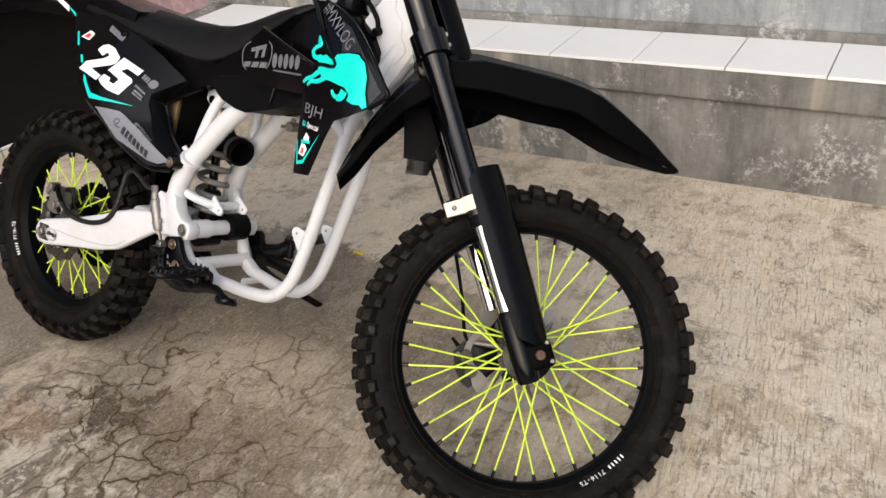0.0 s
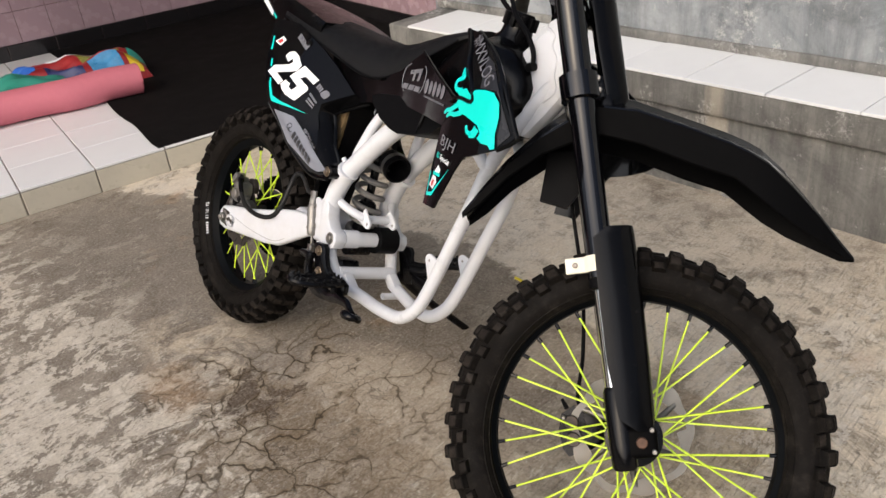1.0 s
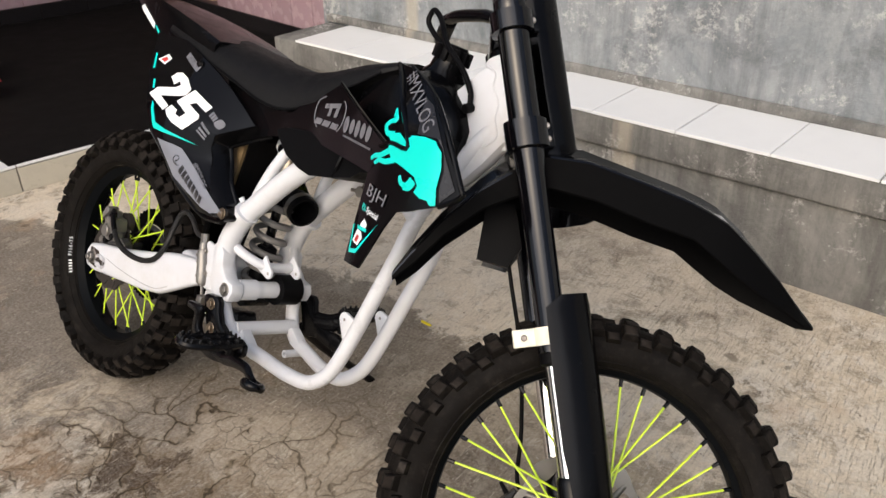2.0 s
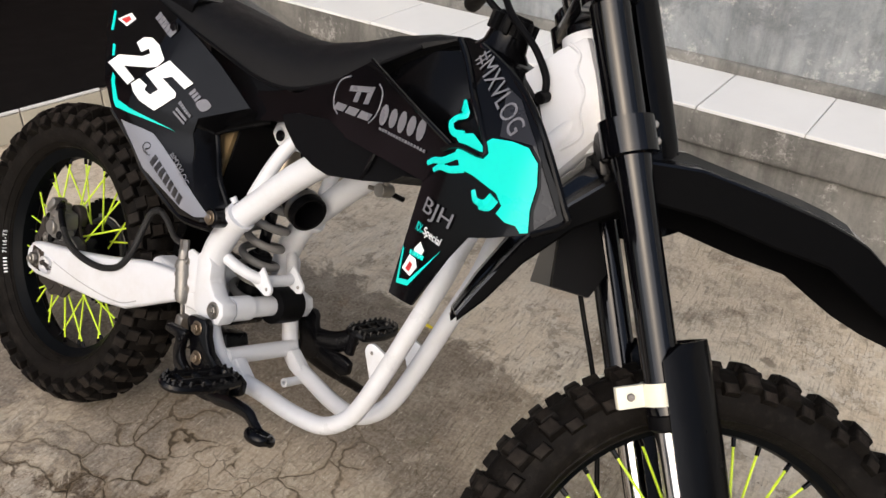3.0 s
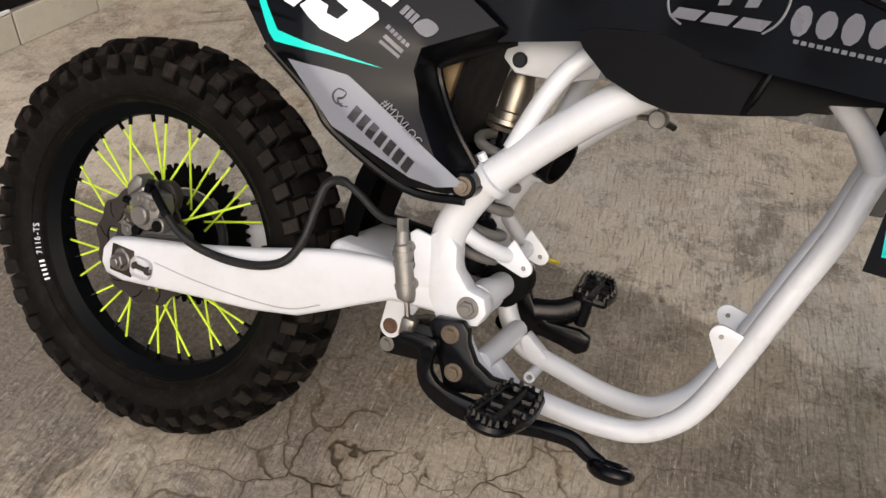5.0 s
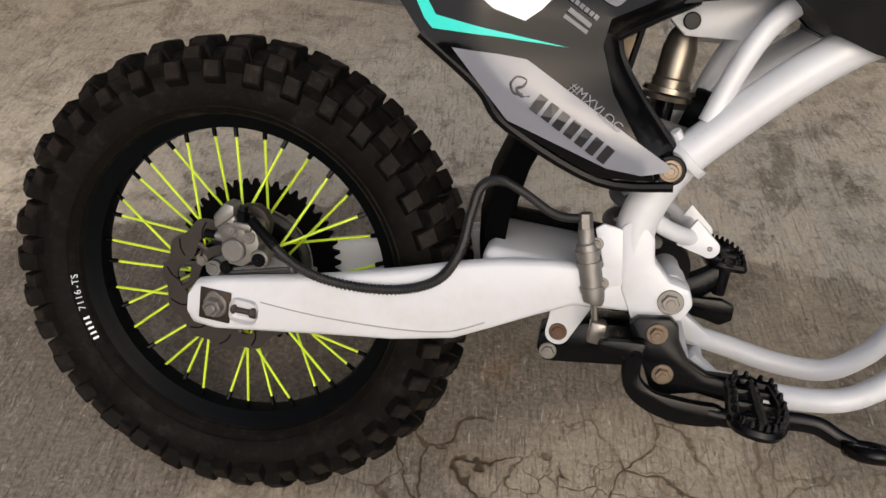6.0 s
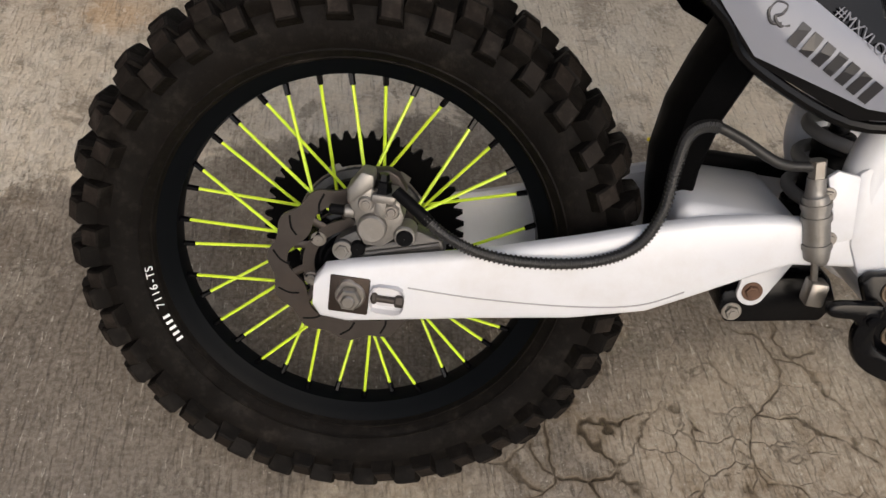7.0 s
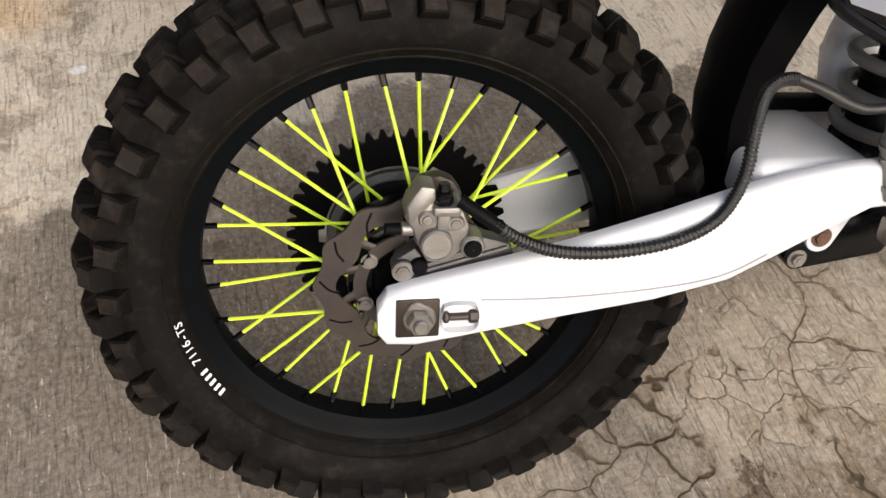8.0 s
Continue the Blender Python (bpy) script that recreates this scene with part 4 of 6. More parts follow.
HOSE = [(0.030, -0.112, 0.122), (0.058, -0.122, 0.105), (0.095, -0.128, 0.081), (0.138, -0.131, 0.068), (0.195, -0.131, 0.067), (0.250, -0.131, 0.078), (0.288, -0.128, 0.100), (0.306, -0.122, 0.138), (0.310, -0.114, 0.182), (0.316, -0.108, 0.216), (0.336, -0.106, 0.228), (0.366, -0.108, 0.220), (0.408, -0.116, 0.203), (0.440, -0.120, 0.206)]
ribs = spline(HOSE, 22)
part("brake_hose", sweep(bmesh.new(), ribs[14:], 0.0053, 10, 0), HOSE_RUBBER, bike, "black ribbed brake hose")
bm = bmesh.new()
for k in range(30, len(ribs) - 60, 2):
    d = (ribs[k + 1] - ribs[k - 1]).normalized()
    sweep(bm, [ribs[k] - d * 0.0009, ribs[k] + d * 0.0008], 0.0066, 9, 0)
part("hose_rib", bm, HOSE_RUBBER, bike)
part("hose_sleeve", sweep(bmesh.new(), ribs[8:34], 0.0066, 12, 0), BLACK_MATT, bike)

caliper.location = (0.003, 0, -0.008)

# frame
frame_ = part("frame", lathe([(0.030, 0.0), (0.037, 0.002), (0.038, 0.012), (0.036, 0.02), (0.036, 0.150), (0.038, 0.158), (0.037, 0.168), (0.030, 0.170)], 32,
              turn=Matrix.Translation((STEER_X, STEER_Y, 0)) @ Matrix.Rotation(-RAKE, 4, "Y") @ Matrix.Translation((0, 0, 0.690)) @ pose(0, 0, 0, 90, 0, 0)), WHITE_PAINT, bike, "white painted tubular steel frame")
SPAR = [(0.975, -0.050, 0.566), (0.93, -0.066, 0.545), (0.80, -0.080, 0.508), (0.70, -0.086, 0.454), (0.638, -0.089, 0.405), (0.574, -0.093, 0.337), (0.527, -0.097, 0.278), (0.503, -0.100, 0.215), (0.510, -0.099, 0.165), (0.548, -0.099, 0.120)]
both("spar", lambda: tube(SPAR, [0.027, 0.026, 0.0235, 0.0230, 0.0230, 0.0230, 0.0230, 0.0235, 0.0225, 0.0215], seg=16, n=6), WHITE_PAINT, parent=frame_)
both("weld_collar", lambda: tube([(0.541, -0.10, 0.297), (0.535, -0.10, 0.289)], 0.0275, seg=16, n=1), WHITE_PAINT, parent=frame_)
both("pivot_plate", lambda: plate([(0.484, 0.205), (0.500, 0.222), (0.524, 0.200), (0.530, 0.172), (0.552, 0.152), (0.576, 0.148), (0.584, 0.130), (0.576, 0.108), (0.553, 0.104), (0.556, 0.085), (0.520, 0.096), (0.500, 0.130)], -0.122, -0.090, bevel=0.004), WHITE_PAINT, parent=frame_)
part("pivot_bolt", bolt((0.558, -0.122, 0.129), 0.0105, 0.007), STEEL, frame_, "worn swingarm pivot bolt")
part("pivot_tube", tube([(0.558, -0.115, 0.129), (0.558, 0.089, 0.129)], 0.0185, seg=20, n=1), WHITE_PAINT, frame_)
part("pivot_sleeve", tube([(0.558, -0.088, 0.129), (0.558, -0.045, 0.129)], 0.0225, seg=20, n=1), WHITE_PAINT, frame_)
part("pivot_seal", tube([(0.558, 0.010, 0.129), (0.558, 0.066, 0.129)], 0.034, seg=20, n=1), BLACK_MATT, frame_)
CRADLE = [(0.545, -0.108, 0.100), (0.568, -0.100, 0.058), (0.603, -0.088, 0.030), (0.674, -0.072, 0.022), (0.738, -0.060, 0.017), (0.797, -0.051, 0.024), (0.836, -0.050, 0.052), (0.861, -0.050, 0.090), (0.885, -0.050, 0.162), (0.912, -0.050, 0.262), (0.936, -0.050, 0.348), (0.955, -0.045, 0.440), (1.01, -0.036, 0.560), (1.05, -0.020, 0.640)]
both("cradle_tube", lambda: tube(CRADLE, 0.0150, seg=16, n=6), WHITE_PAINT, parent=frame_)
part("cross_tube", tube([(0.585, -0.092, 0.050), (0.585, 0.068, 0.050)], 0.0155, seg=16, n=1), WHITE_PAINT, frame_)
both("gusset", lambda: plate([(0.598, 0.048), (0.606, 0.058), (0.640, 0.036), (0.662, 0.020), (0.655, 0.012), (0.612, 0.022)], -0.090, -0.066, bevel=0.002), WHITE_PAINT, parent=frame_)
part("stub_tube", lathe([(0.0045, 0.02), (0.0085, 0.02), (0.0085, 0.092), (0.0045, 0.092), (0.0045, 0.02)], 16, at=(0.632, 0, 0.006)), WHITE_PAINT, frame_)
part("mount_hoop", tube([(0.507, -0.100, 0.222), (0.540, -0.080, 0.203), (0.572, -0.046, 0.190), (0.578, 0, 0.188), (0.572, 0.026, 0.190), (0.540, 0.054, 0.203), (0.507, 0.072, 0.222)], 0.0105, seg=14, n=6), WHITE_PAINT, frame_)


both("engine_lug", lambda: ear(0.597, 0.182, 0.566, 0.197, -0.050), WHITE_PAINT, parent=frame_)
both("lug_hole", lambda: rod(0.0042, -0.0536, -0.0464, (0.597, 0, 0.182)), STEEL, parent=frame_)
both("cradle_lug", lambda: ear(0.856, 0.189, 0.887, 0.168, -0.054, 0.0135, 0.030), WHITE_PAINT, parent=frame_)
both("lug_hole", lambda: rod(0.0040, -0.0576, -0.0504, (0.857, 0, 0.188)), STEEL, parent=frame_)
both("rear_stay", lambda: tube([(0.612, -0.072, 0.470), (0.588, -0.080, 0.440), (0.568, -0.088, 0.392), (0.552, -0.095, 0.335)], 0.0125, seg=14, n=6), WHITE_PAINT, parent=frame_)
both("shock_plate", lambda: plate([(0.490, 0.436), (0.494, 0.456), (0.514, 0.464), (0.590, 0.484), (0.620, 0.470), (0.618, 0.440), (0.575, 0.425), (0.510, 0.420)], -0.034, -0.026, bevel=0.003), WHITE_PAINT, parent=frame_)
GUSSET = [(1.022, 0.742), (1.058, 0.690), (1.094, 0.624), (1.052, 0.560), (1.010, 0.505), (0.925, 0.530), (0.900, 0.600), (0.930, 0.652), (0.984, 0.712)]
both("head_gusset", lambda: plate(GUSSET, 0.0, -0.038, bevel=0.012), WHITE_PAINT, parent=frame_)
both("weld_bead", lambda: tube([(1.000, -0.037, 0.722), (1.022, -0.0385, 0.712), (1.026, -0.0385, 0.690), (1.046, -0.0385, 0.668), (1.050, -0.0385, 0.640), (1.064, -0.0385, 0.612), (1.040, -0.0385, 0.585)], 0.0026, seg=6, n=6), WHITE_PAINT, parent=frame_)
both("brace", lambda: tube([(0.955, -0.043, 0.415), (0.92, -0.07, 0.46), (0.87, -0.085, 0.50)], 0.013, seg=12, n=5), WHITE_PAINT, parent=frame_)
part("lug_tab", tube([(0.524, -0.105, 0.314), (0.518, -0.108, 0.322)], 0.006, seg=8, n=1), WHITE_PAINT, frame_)

# shock absorber
shock = part("shock_absorber", tube([(0.512, 0, 0.452), (0.505, 0, 0.090)], 0.011, seg=16, n=1), BLACK_METAL, bike, "rear shock absorber with a grey coil spring")
s_top, s_bot = Vector((0.512, 0, 0.440)), Vector((0.505, 0, 0.090))
s_dir = (s_bot - s_top).normalized()
s_a = s_dir.cross(Vector((0, 1, 0))).normalized()
s_b = Vector((0, 1, 0))
coil = []
for k in range(24 * 6 + 1):
    t = k / (24 * 6)
    c = s_top + s_dir * (0.098 + 0.215 * t)
    ang = 2 * math.pi * k / 24
    coil.append(c + (s_a * math.cos(ang) + s_b * math.sin(ang)) * 0.034)
part("spring", sweep(bmesh.new(), coil, 0.0074, 10, 0), SPRING_GREY, shock, "thick grey coil spring")
part("cylinder", tube([s_top + s_dir * d for d in (0.010, 0.016, 0.022, 0.030, 0.034, 0.070, 0.072, 0.085)], [0.010, 0.015, 0.0175, 0.0185, 0.0205, 0.0215, 0.0235, 0.0240], seg=24, n=1), SHOCK_BODY, shock, "bronze-grey alloy shock body")
part("collar", tube([s_top + s_dir * 0.082, s_top + s_dir * 0.088], [0.031, 0.032], seg=28, n=1), SHOCK_BODY, shock)
part("collar", tube([s_top + s_dir * 0.091, s_top + s_dir * 0.097], [0.032, 0.030], seg=28, n=1), SHOCK_BODY, shock)
part("collar", tube([s_top + s_dir * 0.310, s_top + s_dir * 0.330], 0.036, seg=24, n=1), BLACK_METAL, shock)
part("bump_rubber", tube([s_top + s_dir * d for d in (0.225, 0.230, 0.246, 0.250, 0.262, 0.266, 0.300)], [0.018, 0.023, 0.024, 0.021, 0.021, 0.024, 0.024], seg=20, n=1), BLACK_MATT, shock, "black rubber bump stop")
part("eye", rod(0.0165, -0.030, 0.030, tuple(s_top)), ALLOY, shock)
part("top_bolt", rod(0.0100, -0.034, -0.039, (0.514, 0, 0.438)), BLACK_METAL, shock)
part("lower_eye", rod(0.020, -0.035, 0.035, tuple(s_bot)), BLACK_METAL, shock)
# open rubber intake boot with its hose clamp
AIM = Vector((0.95, -0.16, -0.24)).normalized()
AIMED = Vector((0, 1, 0)).rotation_difference(AIM).to_matrix().to_4x4()
boot = part("intake_boot", lathe([(0.027, -0.060), (0.029, -0.052), (0.029, -0.040), (0.033, -0.036), (0.034, -0.012), (0.0345, -0.003), (0.033, 0.0), (0.029, -0.001), (0.028, -0.030), (0.024, -0.058)], 36, closed=True, at=(0.595, 0.004, 0.321), turn=AIMED), BLACK_MATT, bike, "open black rubber intake boot")
part("boot_floor", lathe([(0.0005, -0.052), (0.0255, -0.052), (0.0255, -0.056), (0.0005, -0.056)], 24, at=(0.595, 0.004, 0.321), turn=AIMED), DEEP_BLACK, boot)
part("hose_clamp", lathe([(0.0335, -0.030), (0.0352, -0.030), (0.0352, -0.018), (0.0335, -0.018)], 36, closed=True, at=(0.595, 0.004, 0.321), turn=AIMED), STEEL, boot, "steel hose clamp")
link = part("shock_linkage", plate([(0.417, 0.026), (0.418, 0.002), (0.430, -0.012), (0.446, -0.010), (0.535, 0.006), (0.548, 0.030), (0.530, 0.062), (0.470, 0.052)], -0.052, 0.000, bevel=0.004), BLACK_METAL, bike, "black shock linkage under the swingarm")
part("link_bolt", bolt((0.433, -0.052, 0.004), 0.008, 0.007), STEEL, link)
part("arm_lug", ear(0.440, 0.040, 0.452, 0.095, -0.070, 0.016, 0.026), WHITE_PAINT, swing, "white linkage lug under the swingarm")
part("lug_bolt", bolt((0.440, -0.073, 0.042), 0.008, 0.004), RUST, swing)

# rear master cylinder
master = part("master_cylinder", tube([(0.445, -0.120, 0.196), (0.449, -0.120, 0.180), (0.452, -0.120, 0.172), (0.470, -0.120, 0.118), (0.472, -0.120, 0.108)], [0.009, 0.010, 0.0135, 0.0135, 0.011], seg=18, n=3), ALLOY, bike, "grey alloy rear brake master cylinder")
part("fitting", tube([(0.441, -0.120, 0.213), (0.446, -0.120, 0.193)], 0.0085, seg=6, n=1), STEEL, master)
for x, z in ((0.4535, 0.168), (0.458, 0.155), (0.4675, 0.126)):
    part("ring", tube([(x - 0.001, -0.120, z + 0.003), (x + 0.001, -0.120, z - 0.003)], 0.0152, seg=18, n=1), ALLOY, master)
part("pushrod", tube([(0.472, -0.119, 0.110), (0.482, -0.117, 0.074)], 0.004, seg=8, n=1), STEEL, master)
part("clevis", block((0.474, -0.128, 0.058), (0.494, -0.106, 0.086), 0.004), STEEL, master, "rusty clevis")
part("bracket", plate([(0.456, 0.197), (0.464, 0.205), (0.490, 0.202), (0.502, 0.170), (0.500, 0.136), (0.474, 0.126), (0.466, 0.134), (0.474, 0.156)], -0.121, -0.115, bevel=0.0015), WHITE_PAINT, master, "white mounting bracket")
for x, z in ((0.461, 0.180), (0.477, 0.134)):
    part("bolt", bolt((x, -0.121, z), 0.0055, 0.005), STEEL, master)

# foot pegs, brake pedal, stand
def peg(side):
    bracket = part("peg_bracket", plate([(0.516, 0.098), (0.524, 0.108), (0.562, 0.115), (0.572, 0.106), (0.577, 0.089), (0.592, 0.068), (0.616, 0.057), (0.665, 0.062), (0.684, 0.056), (0.686, 0.034), (0.670, 0.022), (0.645, 0.027), (0.609, 0.030), (0.579, 0.020), (0.557, 0.022), (0.545, 0.046), (0.531, 0.072)],
                   -0.139 * side, -0.123 * side, bevel=0.004), BLACK_METAL, bike, "black foot peg bracket")
    for x, z in ((0.550, 0.094), (0.567, 0.046)):
        bm = bolt((x, -0.139, z), 0.0088, 0.008)
        if side < 0:
            bmesh.ops.scale(bm, vec=(1, -1, 1), verts=bm.verts)
        part("bolt", bm, BRASS, bracket, "brass-coloured flange bolt")
    part("hinge", rod(0.010, 0.018, 0.058, (0.660, -0.146 * side, 0 if side > 0 else 0.045), pose(0, 0, 0, 90, 0, 0)), BLACK_METAL, bracket)
    if side < 0:
        part("arm", tube([(0.590, 0.131, 0.060), (0.625, 0.140, 0.072), (0.660, 0.150, 0.100)], [0.026, 0.022, 0.017], seg=12, n=4, flat=0.5), BLACK_METAL, bracket)
    z0 = 0.060 if side > 0 else 0.108
    outline = [(0.684, -0.145), (0.688, -0.200), (0.674, -0.252), (0.652, -0.264), (0.632, -0.248), (0.636, -0.195), (0.644, -0.145)]
    pts = [(x, y * side, z0) for x, y in outline]
    tray = part("foot_peg", sweep(bmesh.new(), spline(pts + pts[:1], 6), 0.0075, 8, 0), BLACK_METAL, bike, "black toothed foot peg")
    part("rung", tube([(0.664, -0.135 * side, z0), (0.660, -0.262 * side, z0)], 0.007, seg=8, n=2), BLACK_METAL, tray)
    for k in range(3):
        y = (-0.165 - 0.032 * k) * side
        part("rung", tube([(0.685, y, z0), (0.636, y - 0.006 * side, z0)], 0.0055, seg=8, n=1), BLACK_METAL, tray)
    loop = spline(pts + pts[:1], 6)
    for k in range(0, len(loop), 2):
        p = loop[k]
        part("tooth", tube([p, p + Vector((0, 0, 0.013))], [0.0055, 0.0022], seg=5, n=1), BLACK_METAL, tray)
    return bracket


peg(1)
peg(-1)
PEDAL = [(0.489, 0.077), (0.524, 0.083), (0.541, 0.082), (0.540, 0.060), (0.543, 0.040), (0.563, 0.027), (0.603, 0.025), (0.640, 0.026), (0.646, 0.004), (0.598, -0.006), (0.557, 0.001), (0.530, 0.018), (0.519, 0.044), (0.518, 0.062), (0.490, 0.063)]
pedal = part("brake_pedal", plate([(v.x, v.z) for v in spline([(x, 0, z) for x, z in PEDAL], 3, True)], -0.155, -0.141, bevel=0.004), BLACK_METAL, bike, "black rear brake pedal")
part("pedal_bar", tube([(0.625, -0.150, 0.014), (0.655, -0.152, 0.016), (0.698, -0.158, 0.030), (0.738, -0.162, 0.036), (0.762, -0.166, 0.029), (0.780, -0.170, 0.026)], [0.0115, 0.012, 0.012, 0.0115, 0.0105, 0.0095], seg=14, n=6, flat=0.6), BLACK_METAL, pedal)
loop = [(0.780, -0.166, 0.022), (0.800, -0.166, 0.024), (0.812, -0.178, 0.030), (0.808, -0.196, 0.034), (0.788, -0.198, 0.032), (0.774, -0.184, 0.026), (0.780, -0.166, 0.022)]
part("pedal_tip", tube(loop, 0.0095, seg=10, n=5, flat=0.8), BLACK_METAL, pedal)
part("pivot", bolt((0.531, -0.155, 0.066), 0.006, 0.004), BLACK_METAL, pedal)
stand = part("side_stand", tube([(0.545, 0.128, 0.030), (0.548, 0.22, -0.030), (0.556, 0.33, -0.088), (0.566, 0.425, -0.138)], [0.013, 0.011, 0.010, 0.010], seg=12, n=5), BLACK_METAL, bike, "black side stand")
part("foot", tube([(0.545, 0.425, -0.136), (0.575, 0.434, -0.142), (0.605, 0.440, -0.140), (0.618, 0.438, -0.128)], [0.012, 0.014, 0.013, 0.008], seg=10, n=4, flat=0.5, up=(0, -0.42, 0.9)), BLACK_METAL, stand)
part("stand_spring", tube([(0.552, 0.135, 0.060), (0.560, 0.20, 0.010)], 0.006, seg=8, n=1), BLACK_MATT, stand)

# ---------------------------------------------------------------- fork, in the steering's axes
def fork_part(name, bm, mat, parent=None, label=""):
    bmesh.ops.transform(bm, verts=bm.verts, matrix=STEER)
    return part(name, bm, mat, parent or bike, label)


UP = pose(0, 0, 0, 90, 0, 0)  # turns a peg along y into one along z
LEG_Y = 0.0877


def upright(profile, y, n=32, x=0.0):
    """A turned piece standing on the fork's axis: (radius, height) pairs."""
    return lathe(profile, n, turn=Matrix.Translation((x, y, 0)) @ UP)


for s in (-1, 1):
    y = s * LEG_Y
    leg = fork_part("fork_leg", upright([(0.022, 0.345), (0.0255, 0.348), (0.0255, 0.375), (0.0235, 0.380), (0.0240, 0.640), (0.0262, 0.680), (0.0262, 0.900), (0.0275, 0.902), (0.0275, 0.925), (0.022, 0.932), (0.012, 0.934), (0.001, 0.934)], y), FORK_BLACK, label="gloss black upside-down fork leg")
    fork_part("slider", upright([(0.0185, 0.140), (0.0185, 0.350)], y), CHROME, leg, "polished chrome fork slider")
    fork_part("wiper", upright([(0.019, 0.326), (0.0245, 0.330), (0.0245, 0.346), (0.020, 0.348)], y), BLACK_MATT, leg)
    fork_part("axle_lug", upright([(0.001, 0.018), (0.018, 0.018), (0.022, 0.024), (0.023, 0.060), (0.0230, 0.150), (0.0195, 0.158)], y), BLACK_METAL, leg, "black axle lug")
    fork_part("axle_clamp", block((-0.004, y - 0.020, 0.036), (0.058, y + 0.020, 0.090), 0.010, seg=3), DEEP_BLACK, leg)
    fork_part("axle_end", rod(0.0095, 0.0, 0.008 * s, (0.031, y + 0.018 * s, 0.063)), RUST, leg, "rusty axle end")
    for z in (0.046, 0.082):
        fork_part("pinch_bolt", rod(0.0045, 0, 0.05, (0.050, y - 0.022, z)), STEEL, leg)
    # guard: a curved shell in front of and outside the slider
    shell = []
    for (z, r, a0, a1) in ((0.082, 0.034, -60, 60), (0.105, 0.037, -92, 84), (0.20, 0.039, -100, 88), (0.30, 0.040, -100, 88), (0.415, 0.040, -98, 84), (0.432, 0.039, -74, 70)):
        fan = [a0 + (a1 - a0) * k / 14 for k in range(15)]
        shell.append([(1.6 * r * math.cos(radians(a)), y + s * -r * math.sin(radians(a)), z) for a in fan] +
                     [(1.6 * (r - 0.004) * math.cos(radians(a)), y + s * -(r - 0.004) * math.sin(radians(a)), z) for a in fan[::-1]])
    fork_part("fork_guard", loft(shell), BLACK_PLASTIC, leg, "black plastic fork guard")
    band = upright([(0.0262, 0.359), (0.0285, 0.359), (0.0285, 0.387), (0.0262, 0.387)], y, 28)
    block((-0.062, y - 0.006, 0.359), (-0.020, y + 0.006, 0.387), 0.002, band)
    fork_part("clamp_band", band, CREAM, leg, "cream plastic clamp band")
    fork_part("band_screw", rod(0.005, 0, 0.004 * s, (-0.045, y + 0.006 * s, 0.373)), STEEL, leg)
    for z0, z1 in ((0.670, 0.720), (0.868, 0.905)):
        fork_part("leg_clamp", upright([(0.0265, z0), (0.036, z0 + 0.002), (0.036, z1 - 0.002), (0.0265, z1)], y), FORK_BLACK, leg)
        fork_part("clamp_ear", block((0.018, y - 0.018 * s - 0.014, z0 + 0.004), (0.045, y - 0.018 * s + 0.014, z1 - 0.004), 0.004), BLACK_METAL, leg)
        for z in ((z0 + 0.015, z1 - 0.013) if z0 < 0.8 else ((z0 + z1) / 2,)):
            fork_part("clamp_bolt", rod(0.0055, 0, -0.006, (0.034, y + (-0.004 if s < 0 else -0.032), z), n=14), STEEL, leg, "steel socket bolt")
fork_part("lower_triple_clamp", block((-0.030, -0.080, 0.672), (0.034, 0.080, 0.718), 0.010, seg=3), BLACK_METAL, label="black lower triple clamp")
upper_clamp = fork_part("upper_triple_clamp", block((-0.034, -0.080, 0.870), (0.030, 0.080, 0.903), 0.010, seg=3), BLACK_METAL, label="black upper triple clamp")
fork_part("steering_stem", upright([(0.001, 0.93), (0.018, 0.93), (0.018, 0.88), (0.036, 0.872), (0.036, 0.862), (0.030, 0.860), (0.030, 0.66)], 0), BLACK_METAL, upper_clamp)
for s in (-1, 1):
    fork_part("bar_clamp", block((-0.022, s * 0.045 - 0.016, 0.903), (0.022, s * 0.045 + 0.016, 0.965), 0.005), BLACK_METAL, upper_clamp)
    fork_part("cap_screw", upright([(0.001, 0.950), (0.009, 0.950), (0.009, 0.934)], s * LEG_Y, 6), CREAM, upper_clamp)
BAR = [(-0.104, 0.350, 1.058), (-0.085, 0.220, 1.045), (-0.030, 0.120, 1.000), (0, 0.060, 0.965)]
bars = fork_part("handlebar", tube(BAR + [(x, -y, z) for x, y, z in BAR[::-1]], 0.0125, seg=14, n=6), BLACK_METAL, label="black handlebar")
for s in (-1, 1):
    fork_part("grip", tube([(-0.106, s * 0.362, 1.059), (-0.104, s * 0.350, 1.058), (-0.088, s * 0.235, 1.047)], [0.014, 0.0165, 0.0165], seg=16, n=3), BLACK_MATT, bars, "black rubber grip")
board = []
for z, w, b in ((0.672, 0.036, 0.006), (0.70, 0.050, 0.010), (0.78, 0.060, 0.014), (0.88, 0.064, 0.015), (0.97, 0.060, 0.014), (1.01, 0.050, 0.010)):
    fan = [-1 + 2 * k / 12 for k in range(13)]
    board.append([(0.092 - b * u * u - 0.03 * abs(u) ** 6, u * w, z) for u in fan] + [(0.088 - b * u * u - 0.03 * abs(u) ** 6, u * w, z) for u in fan[::-1]])
fork_part("front_number_plate", loft(board), BLACK_PLASTIC, label="black front number plate")
part("brake_line", tube([STEER @ Vector(p) for p in ((0.03, 0.05, 0.95), (0.05, 0.075, 0.78), (-0.03, 0.118, 0.60), (-0.035, 0.120, 0.36), (-0.05, 0.125, 0.22), (-0.07, 0.10, 0.13), (-0.045, 0.085, 0.10))], 0.004, seg=8, n=8), BLACK_MATT, bike, "thin front brake line")
